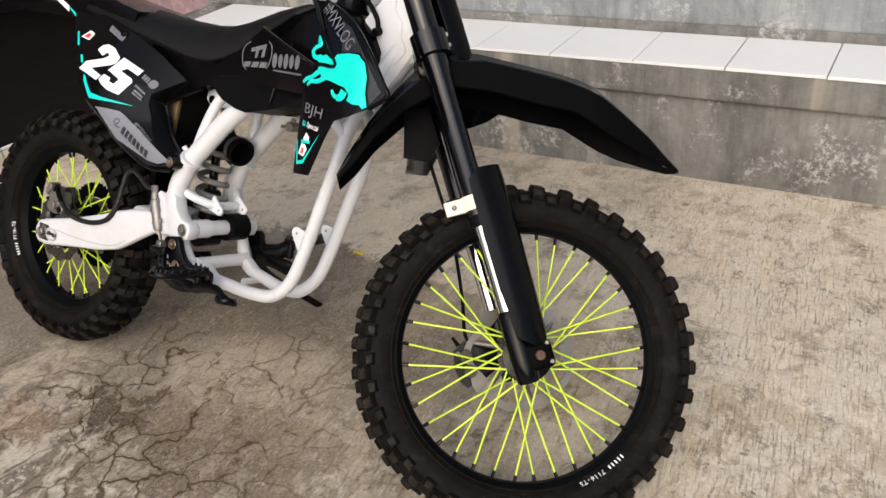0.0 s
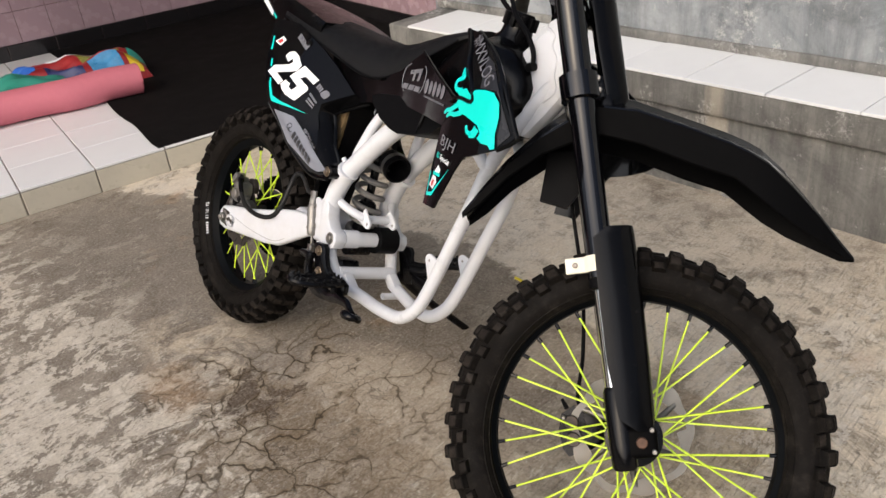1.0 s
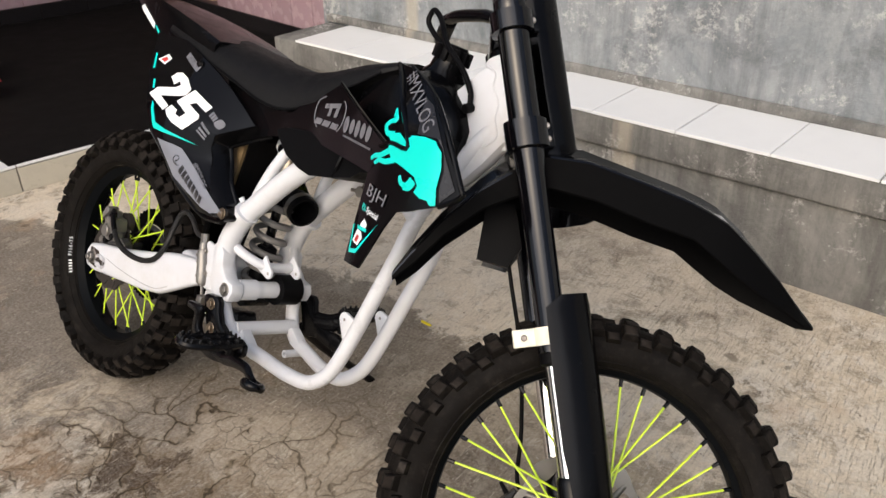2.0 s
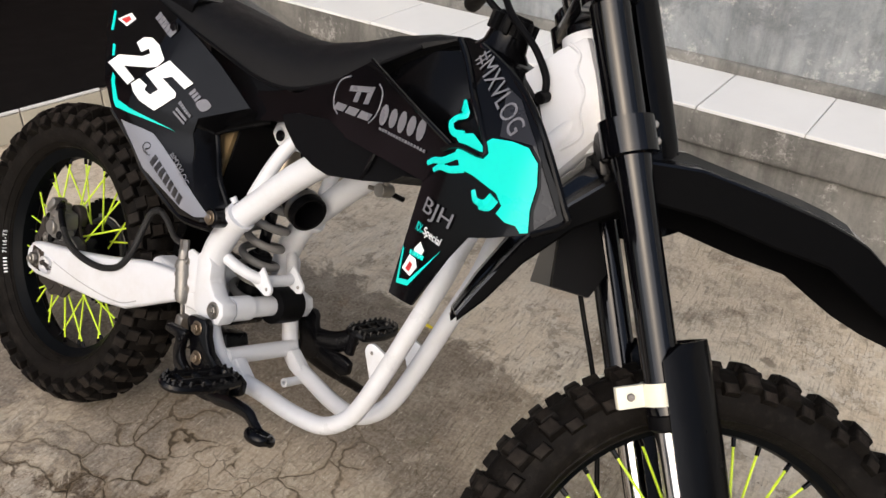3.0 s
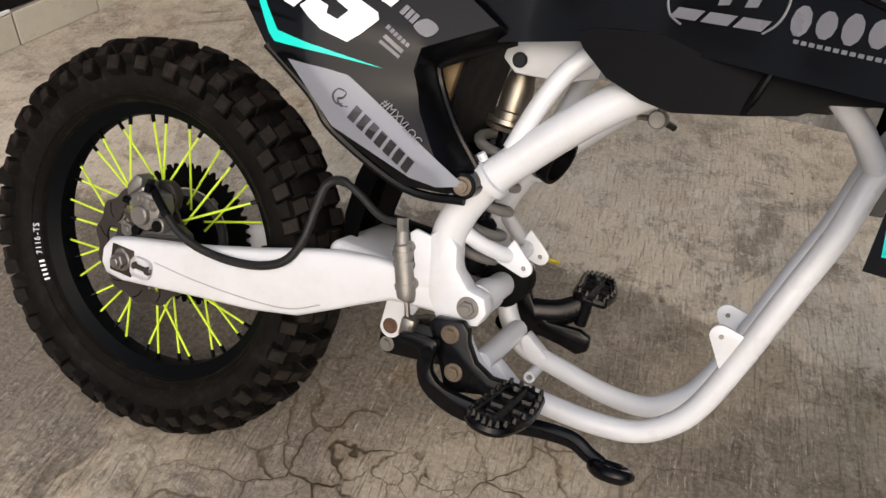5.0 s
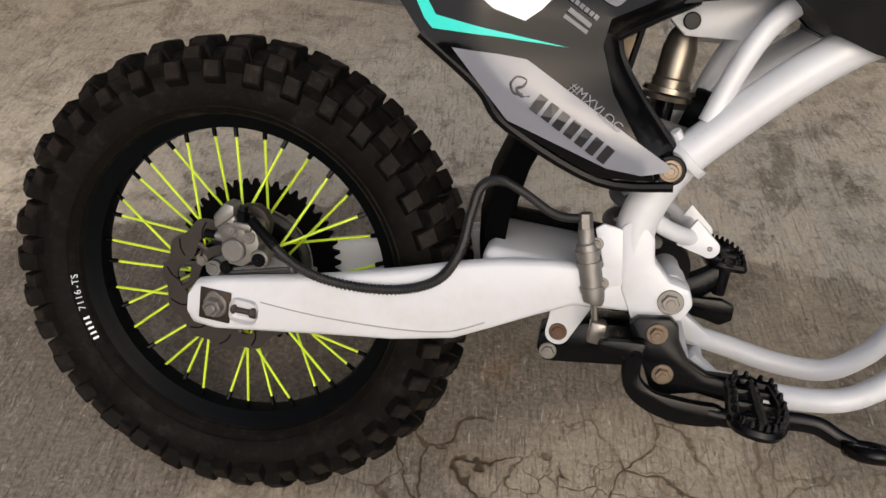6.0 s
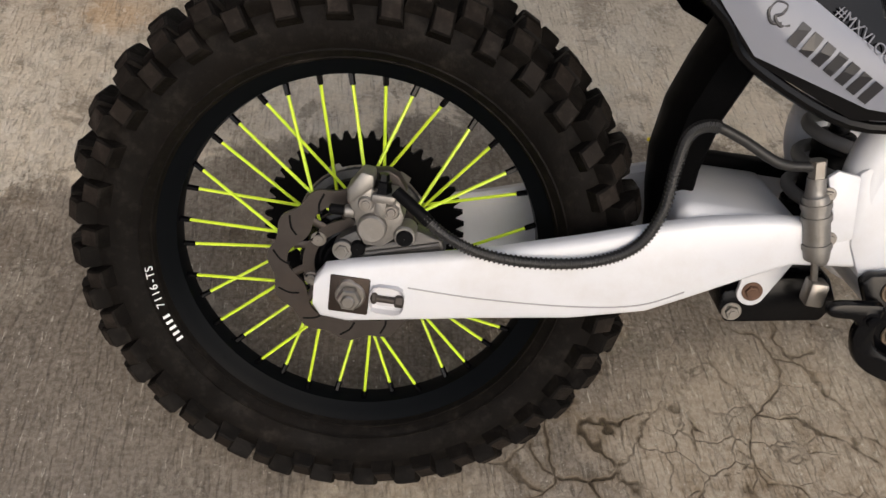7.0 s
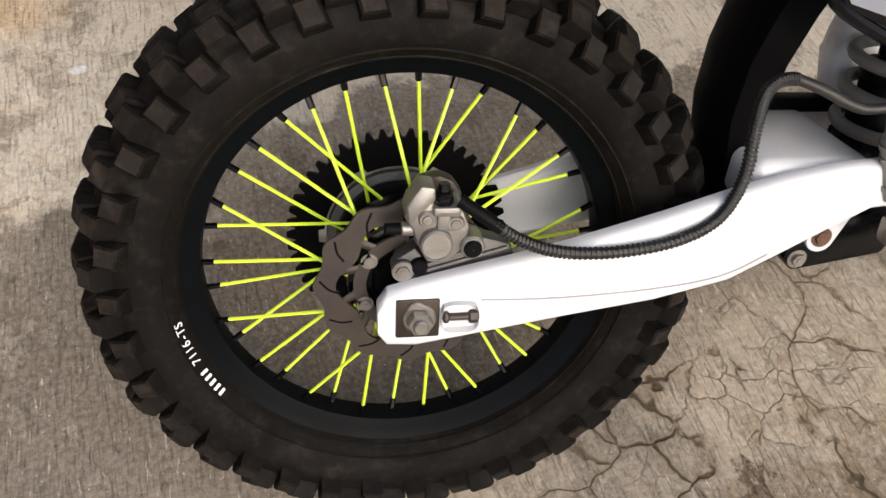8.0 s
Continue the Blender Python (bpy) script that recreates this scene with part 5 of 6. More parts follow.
fd = part("brake_disc", petal_disc(0.112, 0.092, 0.060, 0.063, 9), DISC_BRIGHT, front, "wavy polished steel front brake disc")
for k in range(6):
    t = radians(60 * k + 14)
    part("spider_arm", tube([(0.034 * math.cos(t), 0.045, 0.034 * math.sin(t)), (0.070 * math.cos(t + 0.2), 0.058, 0.070 * math.sin(t + 0.2)), (0.098 * math.cos(t + 0.25), 0.0615, 0.098 * math.sin(t + 0.25))], [0.007, 0.006, 0.005], seg=8, n=3, flat=0.4), DISC_BRIGHT, fd)
fcal = fork_part("front_caliper", loft([[(-0.108, y, 0.045), (-0.098, y, 0.030), (-0.070, y, 0.034), (-0.058, y, 0.060), (-0.062, y, 0.108), (-0.078, y, 0.124), (-0.104, y, 0.110), (-0.112, y, 0.080)] for y in (0.070, 0.076, 0.090, 0.096)]), BLACK_METAL, label="dark front brake caliper")
for z in (0.062, 0.094):
    fork_part("piston_cap", rod(0.0135, 0.050, 0.070, (-0.086, 0, z), n=20), DISC_STEEL, fcal, "dull piston cap")
fork_part("pad_pin", rod(0.0040, 0.046, 0.098, (-0.100, 0, 0.104), n=10), STEEL, fcal)
fork_part("bleed_screw", tube([(-0.092, 0.083, 0.118), (-0.100, 0.083, 0.138)], [0.005, 0.003], seg=8, n=1), BLACK_MATT, fcal)
fork_part("bracket", plate([(-0.072, 0.044), (-0.060, 0.036), (-0.012, 0.058), (-0.012, 0.090), (-0.030, 0.100), (-0.064, 0.116)], 0.074, 0.086, bevel=0.003), BLACK_METAL, fcal)

# front fender
# along it: x, ridge, shoulder, edge and hem heights, half width
FENDER = [(-0.242, 0.512, 0.506, 0.500, 0.494, 0.050), (-0.205, 0.552, 0.542, 0.530, 0.515, 0.056), (-0.15, 0.602, 0.588, 0.574, 0.556, 0.060), (-0.08, 0.652, 0.636, 0.616, 0.592, 0.064), (-0.02, 0.686, 0.664, 0.640, 0.606, 0.066), (0.03, 0.702, 0.682, 0.656, 0.612, 0.068),
          (0.10, 0.684, 0.664, 0.636, 0.584, 0.068), (0.18, 0.640, 0.622, 0.594, 0.537, 0.068), (0.25, 0.602, 0.584, 0.554, 0.502, 0.067), (0.285, 0.580, 0.562, 0.528, 0.462, 0.066), (0.31, 0.560, 0.542, 0.506, 0.434, 0.064), (0.345, 0.514, 0.500, 0.460, 0.402, 0.056),
          (0.385, 0.444, 0.436, 0.410, 0.372, 0.042), (0.42, 0.380, 0.376, 0.360, 0.344, 0.020), (0.440, 0.346, 0.344, 0.341, 0.338, 0.005)]


def fender_mesh():
    rings = []
    for x, z0, z1, z2, z3, w in FENDER:
        rim = z1 - 0.62 * (z1 - z2)
        half = [(0.10, z0), (0.30, z0 * 0.75 + z1 * 0.25), (0.48, z1), (0.52, z1 - 0.003), (0.98, rim), (1.0, rim - 0.004), (0.97, z3)]
        top = [(x, -u * w, z) for u, z in half[::-1]] + [(x, u * w, z) for u, z in half]
        low = [(x, u * max(w - 0.003, 0.001), z - 0.003) for u, z in half[::-1]] + [(x, -u * max(w - 0.003, 0.001), z - 0.003) for u, z in half]
        rings.append(top + low)
    bm = loft(rings)
    along = [row[0] for row in FENDER]
    rims = [row[2] - 0.62 * (row[2] - row[3]) - 0.005 for row in FENDER]
    # same plastic below the rim, as a shaded copy without sheen
    for f in bm.faces:
        c = f.calc_center_median()
        f.material_index = 1 if c.z < np.interp(c.x, along, rims) else 0
    return bm


fender = fork_part("front_fender", fender_mesh(), [FENDER_PLASTIC, DEEP_BLACK], label="glossy black plastic front fender")
fender.data.set_sharp_from_angle(angle=radians(11))
fork_part("fender_fin", loft([[(x, y, z) for x, z in ((-0.070, 0.615), (-0.098, 0.522), (-0.048, 0.500), (-0.018, 0.530), (-0.020, 0.61))] for y in (0.030, 0.046)]), BLACK_MATT, fender)
fork_part("mount", block((-0.03, -0.045, 0.655), (0.06, 0.045, 0.70), 0.006), BLACK_METAL, fender)

# ---------------------------------------------------------------- bodywork
def panel_y(x, z):
    """The number panel's bulge, drawn in towards its front."""
    w = min(1, max(0, (z - 0.30) / 0.09))
    w = w * w * (3 - 2 * w)
    return -0.180 + 0.36 * max(0, z - 0.43) + max(0.25 * max(0, 0.38 - z), 0.28 * max(0, x - 0.29) * (0.45 + 0.55 * w))


def shroud_y(x, z):
    """The side cover's and the shroud's bulge."""
    return float(np.interp(x, (0.40, 0.55, 0.693, 0.836, 0.984, 1.1, 1.17), (-0.082, -0.09, -0.114, -0.155, -0.207, -0.220, -0.210))) + 0.35 * max(0, z - 0.585)


PANEL = [(0.073, 0.590), (0.116, 0.512), (0.178, 0.445), (0.231, 0.386), (0.301, 0.340), (0.337, 0.304), (0.444, 0.262), (0.505, 0.270), (0.492, 0.292), (0.442, 0.354), (0.421, 0.400), (0.424, 0.428), (0.500, 0.474), (0.464, 0.494), (0.408, 0.524), (0.345, 0.552), (0.285, 0.574), (0.198, 0.594)]
panel = part("number_panel", skin(PANEL, panel_y, 0.004), BLACK_GLOSS, bike, "black side number panel with white racing number")
part("number_panel", mirror(skin(PANEL, panel_y, 0.004)), BLACK_GLOSS, bike, "plain black side number panel")
FLANK_IN = [(0.505, 0.270), (0.492, 0.292), (0.442, 0.354), (0.421, 0.400), (0.424, 0.428), (0.500, 0.474)]
FLANK_OUT = [(0.534, 0.290), (0.502, 0.322), (0.457, 0.370), (0.438, 0.402), (0.444, 0.416), (0.514, 0.460)]
PAIRS = list(zip(spline([(p, 0, q) for p, q in FLANK_IN], 5), spline([(p, 0, q) for p, q in FLANK_OUT], 5)))
part("flank", loft([[(a.x, panel_y(a.x, a.z) + d, a.z) if not far else (b.x, panel_y(a.x, a.z) + d, b.z) for far, d in ((0, 0.0002), (1, 0.036), (1, 0.042), (0, 0.006))] for a, b in PAIRS]), BLACK_PLASTIC, panel, "bevelled black front flank of the panel")
edge = [(0.232, 0.384), (0.301, 0.338), (0.337, 0.301), (0.444, 0.258), (0.526, 0.267)]
part("rolled_edge", tube([(x, panel_y(x, z) + 0.004, z) for x, z in edge], 0.006, seg=8, n=5), BLACK_PLASTIC, panel)
part("rolled_edge", sweep(bmesh.new(), [Vector((b.x, panel_y(a.x, a.z) + 0.040, b.z)) for a, b in PAIRS], 0.005, 8, 0), BLACK_PLASTIC, panel)
part("boss", rod(0.017, -0.146, -0.118, (0.519, 0, 0.284), n=24), BLACK_PLASTIC, panel)
part("panel_bolt", bolt((0.519, -0.146, 0.284), 0.0085, 0.006, hexed=False), BRASS, panel, "brass-coloured panel bolt")
part("rim_bolt", bolt((0.292, panel_y(0.292, 0.555), 0.555), 0.008, 0.004, hexed=False), BLACK_METAL, panel)


def sticker(outline, surface, mat, parent, name="sticker", label="", lift=0.0016, curve=0):
    return part(name, film(outline, surface, lift, curve=curve), mat, parent, label)


sticker([(0.180, 0.457), (0.197, 0.477), (0.260, 0.491), (0.274, 0.500), (0.264, 0.507), (0.250, 0.496), (0.224, 0.508), (0.235, 0.521), (0.256, 0.526), (0.286, 0.519), (0.310, 0.499), (0.305, 0.484), (0.292, 0.478), (0.226, 0.463), (0.273, 0.450), (0.263, 0.437)],
        panel_y, STICKER_WHITE, panel, "number_two", "white racing number two", 0.0024)
sticker([(0.320, 0.501), (0.384, 0.479), (0.375, 0.465), (0.341, 0.477), (0.326, 0.469), (0.363, 0.455), (0.367, 0.447), (0.353, 0.427), (0.338, 0.413), (0.305, 0.420), (0.270, 0.441), (0.284, 0.455), (0.305, 0.449), (0.306, 0.440), (0.321, 0.436), (0.330, 0.449), (0.292, 0.466)],
        panel_y, STICKER_WHITE, panel, "number_five", "white racing number five", 0.0024)
sticker([(0.206, 0.445), (0.219, 0.440), (0.247, 0.405), (0.296, 0.400), (0.387, 0.393), (0.315, 0.393), (0.245, 0.391), (0.235, 0.400)], panel_y, TEAL, panel, "stripe", "teal pinstripe")
sticker([(0.162, 0.490), (0.171, 0.490), (0.185, 0.472), (0.179, 0.470)], panel_y, TEAL, panel, "stripe")
sticker([(0.113, 0.545), (0.120, 0.545), (0.143, 0.512), (0.136, 0.510)], panel_y, TEAL, panel, "stripe")
sticker([(0.268, 0.375), (0.319, 0.376), (0.347, 0.375), (0.393, 0.351), (0.525, 0.286), (0.489, 0.274), (0.452, 0.275), (0.337, 0.308), (0.305, 0.339)], panel_y, STICKER_SILVER, panel, "sticker", "silver-grey lower panel sticker")
sticker([(0.136, 0.533), (0.164, 0.552), (0.186, 0.545), (0.172, 0.527)], panel_y, STICKER_WHITE, panel)
sticker([(0.148, 0.535), (0.164, 0.545), (0.175, 0.541), (0.167, 0.532)], panel_y, STICKER_RED, panel, lift=0.0026)


def bars_row(a, b, h, count, surface, mat, parent, lift=0.0024, slant=0.0, gap=0.22):
    """A row of upright bars, where print cannot be lettered, from a to b along (x, z)."""
    a, b = Vector((a[0], 0, a[1])), Vector((b[0], 0, b[1]))
    d = (b - a) / count
    n = Vector((-d.z, 0, d.x)).normalized()
    for k in range(count):
        p, q = a + d * (k + gap / 2), a + d * (k + 1 - gap / 2)
        s = d.normalized() * slant
        part("print", film([(v.x, v.z) for v in (p - n * h / 2 - s, q - n * h / 2 - s, q + n * h / 2 + s, p + n * h / 2 + s)], surface, lift), mat, parent, smooth=False)


def letters(text, a, b, h, surface, mat, parent, lift=0.0026):
    """Words from a to b along (x, z), as tall as h, lying on a sheet."""
    a, b = Vector((a[0], 0, a[1])), Vector((b[0], 0, b[1]))
    d = (b - a).normalized()
    n = Vector((-d.z, 0, d.x))
    bm = glyphs(text, 1.0)
    xs, zs = [v.co.x for v in bm.verts], [v.co.z for v in bm.verts]
    wide, tall = max(xs) - min(xs), max(zs) - min(zs)
    for v in bm.verts:
        p = (a + b) / 2 + d * ((v.co.x - (max(xs) + min(xs)) / 2) * (b - a).length / wide) + n * ((v.co.z - (max(zs) + min(zs)) / 2) * h / tall)
        v.co = Vector((p.x, surface(p.x, p.z) - lift + (0.0003 if v.co.y > 0 else -0.0003), p.z))
    part("lettering", bm, mat, parent, smooth=False)


bars_row((0.361, 0.335), (0.454, 0.287), 0.020, 7, panel_y, DARK_PRINT_SHEEN, panel, gap=0.30)
part("print", tube([(x, panel_y(x, z) - 0.0012, z) for x, z in ((0.349, 0.339), (0.340, 0.339), (0.335, 0.348), (0.340, 0.356), (0.350, 0.354), (0.348, 0.347), (0.342, 0.344), (0.348, 0.337), (0.357, 0.338))], 0.0014, seg=6, n=5, flat=0.4), DARK_PRINT_SHEEN, panel)
letters("#MXVLOG", (0.397, 0.356), (0.457, 0.3195), 0.011, panel_y, STICKER_GREY, panel)
bars_row((0.388, 0.467), (0.409, 0.457), 0.012, 3, panel_y, STICKER_GREY, panel)
sticker([(0.407, 0.450), (0.419, 0.462), (0.436, 0.454), (0.426, 0.441)], panel_y, STICKER_GREY, panel, curve=3)
bars_row((0.378, 0.443), (0.411, 0.426), 0.005, 6, panel_y, STICKER_GREY, panel)
bars_row((0.376, 0.433), (0.408, 0.416), 0.005, 1, panel_y, STICKER_GREY, panel)
bars_row((0.372, 0.426), (0.406, 0.409), 0.004, 1, panel_y, STICKER_GREY, panel)
bars_row((0.236, 0.566), (0.301, 0.544), 0.014, 5, panel_y, STICKER_GREY, panel, gap=0.1)

# tail
TAIL = [(-0.240, 0.664, 0.030, 0.010), (-0.19, 0.668, 0.052, 0.020), (-0.10, 0.668, 0.078, 0.045), (0.0, 0.662, 0.094, 0.075), (0.10, 0.650, 0.106, 0.085), (0.20, 0.635, 0.112, 0.075), (0.30, 0.615, 0.112, 0.06)]
tail = part("rear_fender", loft([[(x, u * w, z + h * (0.0 if h > 0 else 1) + (0.006 if abs(u) < 0.5 else 0)) for u, h in ((-1, -d), (-1.0, -0.012), (-0.92, 0), (-0.4, 0), (0.4, 0), (0.92, 0), (1.0, -0.012), (1, -d))] +
     [(x, u * (w - 0.003), z + h - 0.003) for u, h in ((1, -d), (0.98, -0.014), (0.9, -0.002), (-0.9, -0.002), (-0.98, -0.014), (-1, -d))] for x, z, w, d in TAIL]), BLACK_PLASTIC, bike, "black plastic rear fender")
tail_y = lambda x, z: -float(np.interp(x, [q[0] for q in TAIL], [q[2] for q in TAIL])) - 0.001
sticker([(-0.13, 0.632), (-0.10, 0.640), (0.0, 0.604), (0.0, 0.590)], tail_y, STICKER_WHITE, tail, "stripe", "white tail stripe")
sticker([(0.0, 0.600), (0.012, 0.600), (0.075, 0.572), (0.045, 0.576)], tail_y, TEAL, tail, "stripe")

# seat
SEAT = [(0.02, 0.652, 0.622, 0.085), (0.10, 0.648, 0.600, 0.108), (0.20, 0.636, 0.582, 0.116), (0.30, 0.624, 0.564, 0.118), (0.40, 0.616, 0.545, 0.116), (0.50, 0.612, 0.526, 0.112), (0.57, 0.618, 0.526, 0.104), (0.64, 0.638, 0.553, 0.096), (0.72, 0.668, 0.605, 0.086), (0.79, 0.686, 0.655, 0.074), (0.835, 0.692, 0.684, 0.050)]


def seat_mesh():
    rings = []
    for x, t, b, w in SEAT:
        h = t - b
        rings.append([(x, -w, b), (x, -w * 0.99, b + h * 0.30), (x, -w * 0.86, b + h * 0.62), (x, -w * 0.62, b + h * 0.88), (x, -w * 0.32, t - 0.001), (x, 0, t + 0.001), (x, w * 0.32, t - 0.001), (x, w * 0.62, b + h * 0.88), (x, w * 0.86, b + h * 0.62), (x, w * 0.99, b + h * 0.30), (x, w, b), (x, w * 0.5, b - 0.01), (x, -w * 0.5, b - 0.01)])
    dense = []
    for p, q in zip(rings, rings[1:]):
        for k in range(4):
            dense.append([Vector(a).lerp(Vector(b), k / 4) for a, b in zip(p, q)])
    return loft(dense + [rings[-1]])


seat = part("seat", seat_mesh(), SEAT_CLOTH, bike, "long matt black vinyl seat")
part("piping", tube([(x, -w * 1.005, b + 0.002) for x, t, b, w in SEAT[1:-1]], 0.003, seg=6, n=5), BLACK_MATT, seat)

# tank, side cover, shrouds
TANK = [(0.70, 0.585, 0.47, 0.070), (0.76, 0.640, 0.46, 0.090), (0.82, 0.676, 0.46, 0.100), (0.88, 0.690, 0.47, 0.105), (0.94, 0.672, 0.50, 0.098), (0.985, 0.640, 0.53, 0.080), (1.005, 0.610, 0.55, 0.055)]
tank = part("fuel_tank", loft([[(x, u * w, b + (t - b) * h) for u, h in ((-0.6, 0), (-0.95, 0.12), (-1, 0.4), (-0.96, 0.7), (-0.75, 0.92), (-0.35, 1.0), (0.35, 1.0), (0.75, 0.92), (0.96, 0.7), (1, 0.4), (0.95, 0.12), (0.6, 0))] for x, t, b, w in TANK]), BLACK_PLASTIC, bike, "black plastic fuel tank")
NECK = Matrix.Translation((0.875, 0, 0.665)) @ pose(0, 0, 0, 0, 6, 0) @ UP
part("filler_neck", lathe([(0.060, -0.01), (0.050, 0.012), (0.034, 0.030), (0.031, 0.048)], 28, turn=NECK), BLACK_PLASTIC, tank)
cap = lathe([(0.001, 0.078), (0.024, 0.078), (0.028, 0.072), (0.029, 0.046), (0.02, 0.044)], 28, turn=NECK)
cap = part("filler_cap", cap, BLACK_MATT, tank, "ribbed black filler cap")
for k in range(10):
    t = 2 * math.pi * k / 10
    part("rib", block((-0.006, -0.013, -0.005), (0.006, 0.013, 0.005), 0.0015, m=NECK @ Matrix.Translation((0.031 * math.cos(t), 0.060, 0.031 * math.sin(t))) @ Matrix.Rotation(-t, 4, "Y")), BLACK_MATT, cap)
part("vent_hose", tube([(0.856, -0.006, 0.738), (0.830, -0.008, 0.752), (0.808, -0.010, 0.772), (0.814, -0.010, 0.794), (0.842, -0.016, 0.782), (0.872, -0.028, 0.758), (0.904, -0.040, 0.734), (0.955, -0.046, 0.704), (0.987, -0.047, 0.672), (0.994, -0.046, 0.650)], 0.0052, seg=10, n=8), BLACK_MATT, tank, "black rubber vent hose")
part("hose_end", rod(0.0090, -0.012, 0.006, (0.994, -0.045, 0.645), pose(0, 0, 0, 20, 0, 0)), BLACK_MATT, tank)

COVER = [(0.445, 0.492), (0.520, 0.512), (0.577, 0.530), (0.667, 0.562), (0.744, 0.617), (0.877, 0.583), (0.985, 0.556), (0.975, 0.520), (0.952, 0.498), (0.825, 0.497), (0.657, 0.497), (0.597, 0.480), (0.498, 0.455)]
cover = part("side_cover", skin(COVER, shroud_y, 0.004), BLACK_GLOSS, bike, "gloss black side cover with grey print")
part("side_cover", mirror(skin(COVER, shroud_y, 0.004)), BLACK_GLOSS, bike, "plain gloss black side cover")
part("ridge", tube([(x, shroud_y(x, z) - 0.001, z) for x, z in ((0.744, 0.617), (0.877, 0.583), (0.985, 0.556))], 0.0035, seg=8, n=5), BLACK_GLOSS, cover)
SHROUD = [(0.901, 0.684), (0.950, 0.682), (1.031, 0.655), (1.095, 0.614), (1.157, 0.541), (1.166, 0.522), (1.133, 0.496), (1.084, 0.472), (1.052, 0.460), (1.034, 0.426), (1.002, 0.347), (0.953, 0.343), (0.951, 0.497), (0.972, 0.540), (1.000, 0.560), (1.042, 0.564), (0.990, 0.618), (0.940, 0.660)]
shroud = part("radiator_shroud", skin(SHROUD, shroud_y, 0.005), BLACK_GLOSS, bike, "gloss black radiator shroud with a teal emblem")
part("radiator_shroud", mirror(skin(SHROUD, shroud_y, 0.005)), BLACK_GLOSS, bike, "plain gloss black radiator shroud")
TRI = [(0.978, 0.560), (1.042, 0.565), (0.985, 0.622), (0.970, 0.610)]
part("inner_fin", skin(TRI, lambda x, z: shroud_y(x, z) + 0.004, 0.004), BLACK_PLASTIC, shroud)
part("ridge", tube([(x, shroud_y(x, z) - 0.002, z) for x, z in ((0.905, 0.682), (0.940, 0.660), (0.990, 0.618), (1.042, 0.564), (1.000, 0.560), (0.972, 0.548))], 0.0042, seg=8, n=5), BLACK_GLOSS, shroud)
part("rolled_edge", tube([(x, shroud_y(x, z) + 0.003, z) for x, z in ((0.950, 0.682), (1.031, 0.655), (1.095, 0.614), (1.157, 0.541), (1.166, 0.522), (1.133, 0.496))], 0.0045, seg=8, n=5), BLACK_PLASTIC, shroud)
# the teal emblem, a plain flowing shape
EMBLEM = [(0.985, 0.571), (1.014, 0.580), (1.032, 0.571), (1.044, 0.583), (1.072, 0.588), (1.098, 0.588), (1.115, 0.575), (1.123, 0.550), (1.124, 0.522), (1.131, 0.497), (1.122, 0.493), (1.114, 0.499), (1.100, 0.498), (1.084, 0.503), (1.088, 0.514), (1.075, 0.525), (1.033, 0.533), (1.012, 0.534), (0.996, 0.551), (0.998, 0.562)]
sticker(EMBLEM, shroud_y, TEAL, shroud, "emblem", "teal emblem in a plain flowing shape", 0.0024)
part("emblem", tube([(x, shroud_y(x, z) - 0.0008, z) for x, z in ((0.975, 0.613), (0.983, 0.604), (0.990, 0.597), (0.978, 0.590), (0.972, 0.581), (0.982, 0.572), (1.0, 0.574))], [0.0018, 0.0055, 0.0045, 0.0035, 0.0038, 0.0045, 0.005], seg=8, n=5, flat=0.25, up=(0, 1, 0)), TEAL, shroud)
for pts in (((1.0, 0.548), (0.978, 0.534), (0.962, 0.530), (0.950, 0.522)), ((1.016, 0.536), (0.996, 0.528), (0.978, 0.526), (0.966, 0.518)), ((1.070, 0.520), (1.062, 0.508), (1.048, 0.507), (1.040, 0.517)), ((1.076, 0.518), (1.070, 0.506), (1.056, 0.502))):
    part("emblem", tube([(x, shroud_y(x, z) - 0.0008, z) for x, z in pts], [0.005, 0.0045, 0.004, 0.003][:len(pts)], seg=8, n=5, flat=0.25), TEAL, shroud)
# no separate sticker: the shroud's faint grey reflection put into a film's colour
sticker([(1.053, 0.588), (1.026, 0.645), (1.055, 0.635), (1.104, 0.594), (1.156, 0.528), (1.136, 0.503), (1.129, 0.522), (1.128, 0.551), (1.118, 0.578), (1.100, 0.592)], shroud_y, DARK_PRINT_SHEEN, shroud)
letters("#MXVLOG", (0.962, 0.674), (1.072, 0.600), 0.026, shroud_y, STICKER_GREY, shroud)
letters("BJH", (0.972, 0.472), (1.024, 0.466), 0.026, shroud_y, STICKER_GREY, shroud)
letters("RX-", (0.970, 0.445), (0.985, 0.4435), 0.011, shroud_y, TEAL, shroud)
letters("Special", (0.986, 0.443), (1.018, 0.438), 0.013, shroud_y, STICKER_WHITE, shroud)
sticker([(0.978, 0.416), (0.986, 0.428), (0.996, 0.420), (0.994, 0.410), (0.982, 0.408)], shroud_y, STICKER_WHITE, shroud)
bars_row((0.972, 0.410), (1.000, 0.411), 0.006, 5, shroud_y, TEAL, shroud, 0.0026)
sticker([(0.966, 0.384), (0.973, 0.406), (0.987, 0.405), (0.993, 0.396), (0.986, 0.381)], shroud_y, STICKER_WHITE, shroud)
sticker([(0.974, 0.387), (0.978, 0.398), (0.985, 0.397), (0.983, 0.386)], shroud_y, STICKER_RED, shroud, lift=0.0026)
for seg in ([(0.954, 0.410), (0.958, 0.408), (0.966, 0.368), (0.963, 0.362)], [(0.963, 0.362), (0.964, 0.369), (0.985, 0.375), (0.987, 0.368)], [(0.985, 0.375), (0.987, 0.368), (1.022, 0.430)]):
    sticker(seg, shroud_y, TEAL, shroud, "stripe")
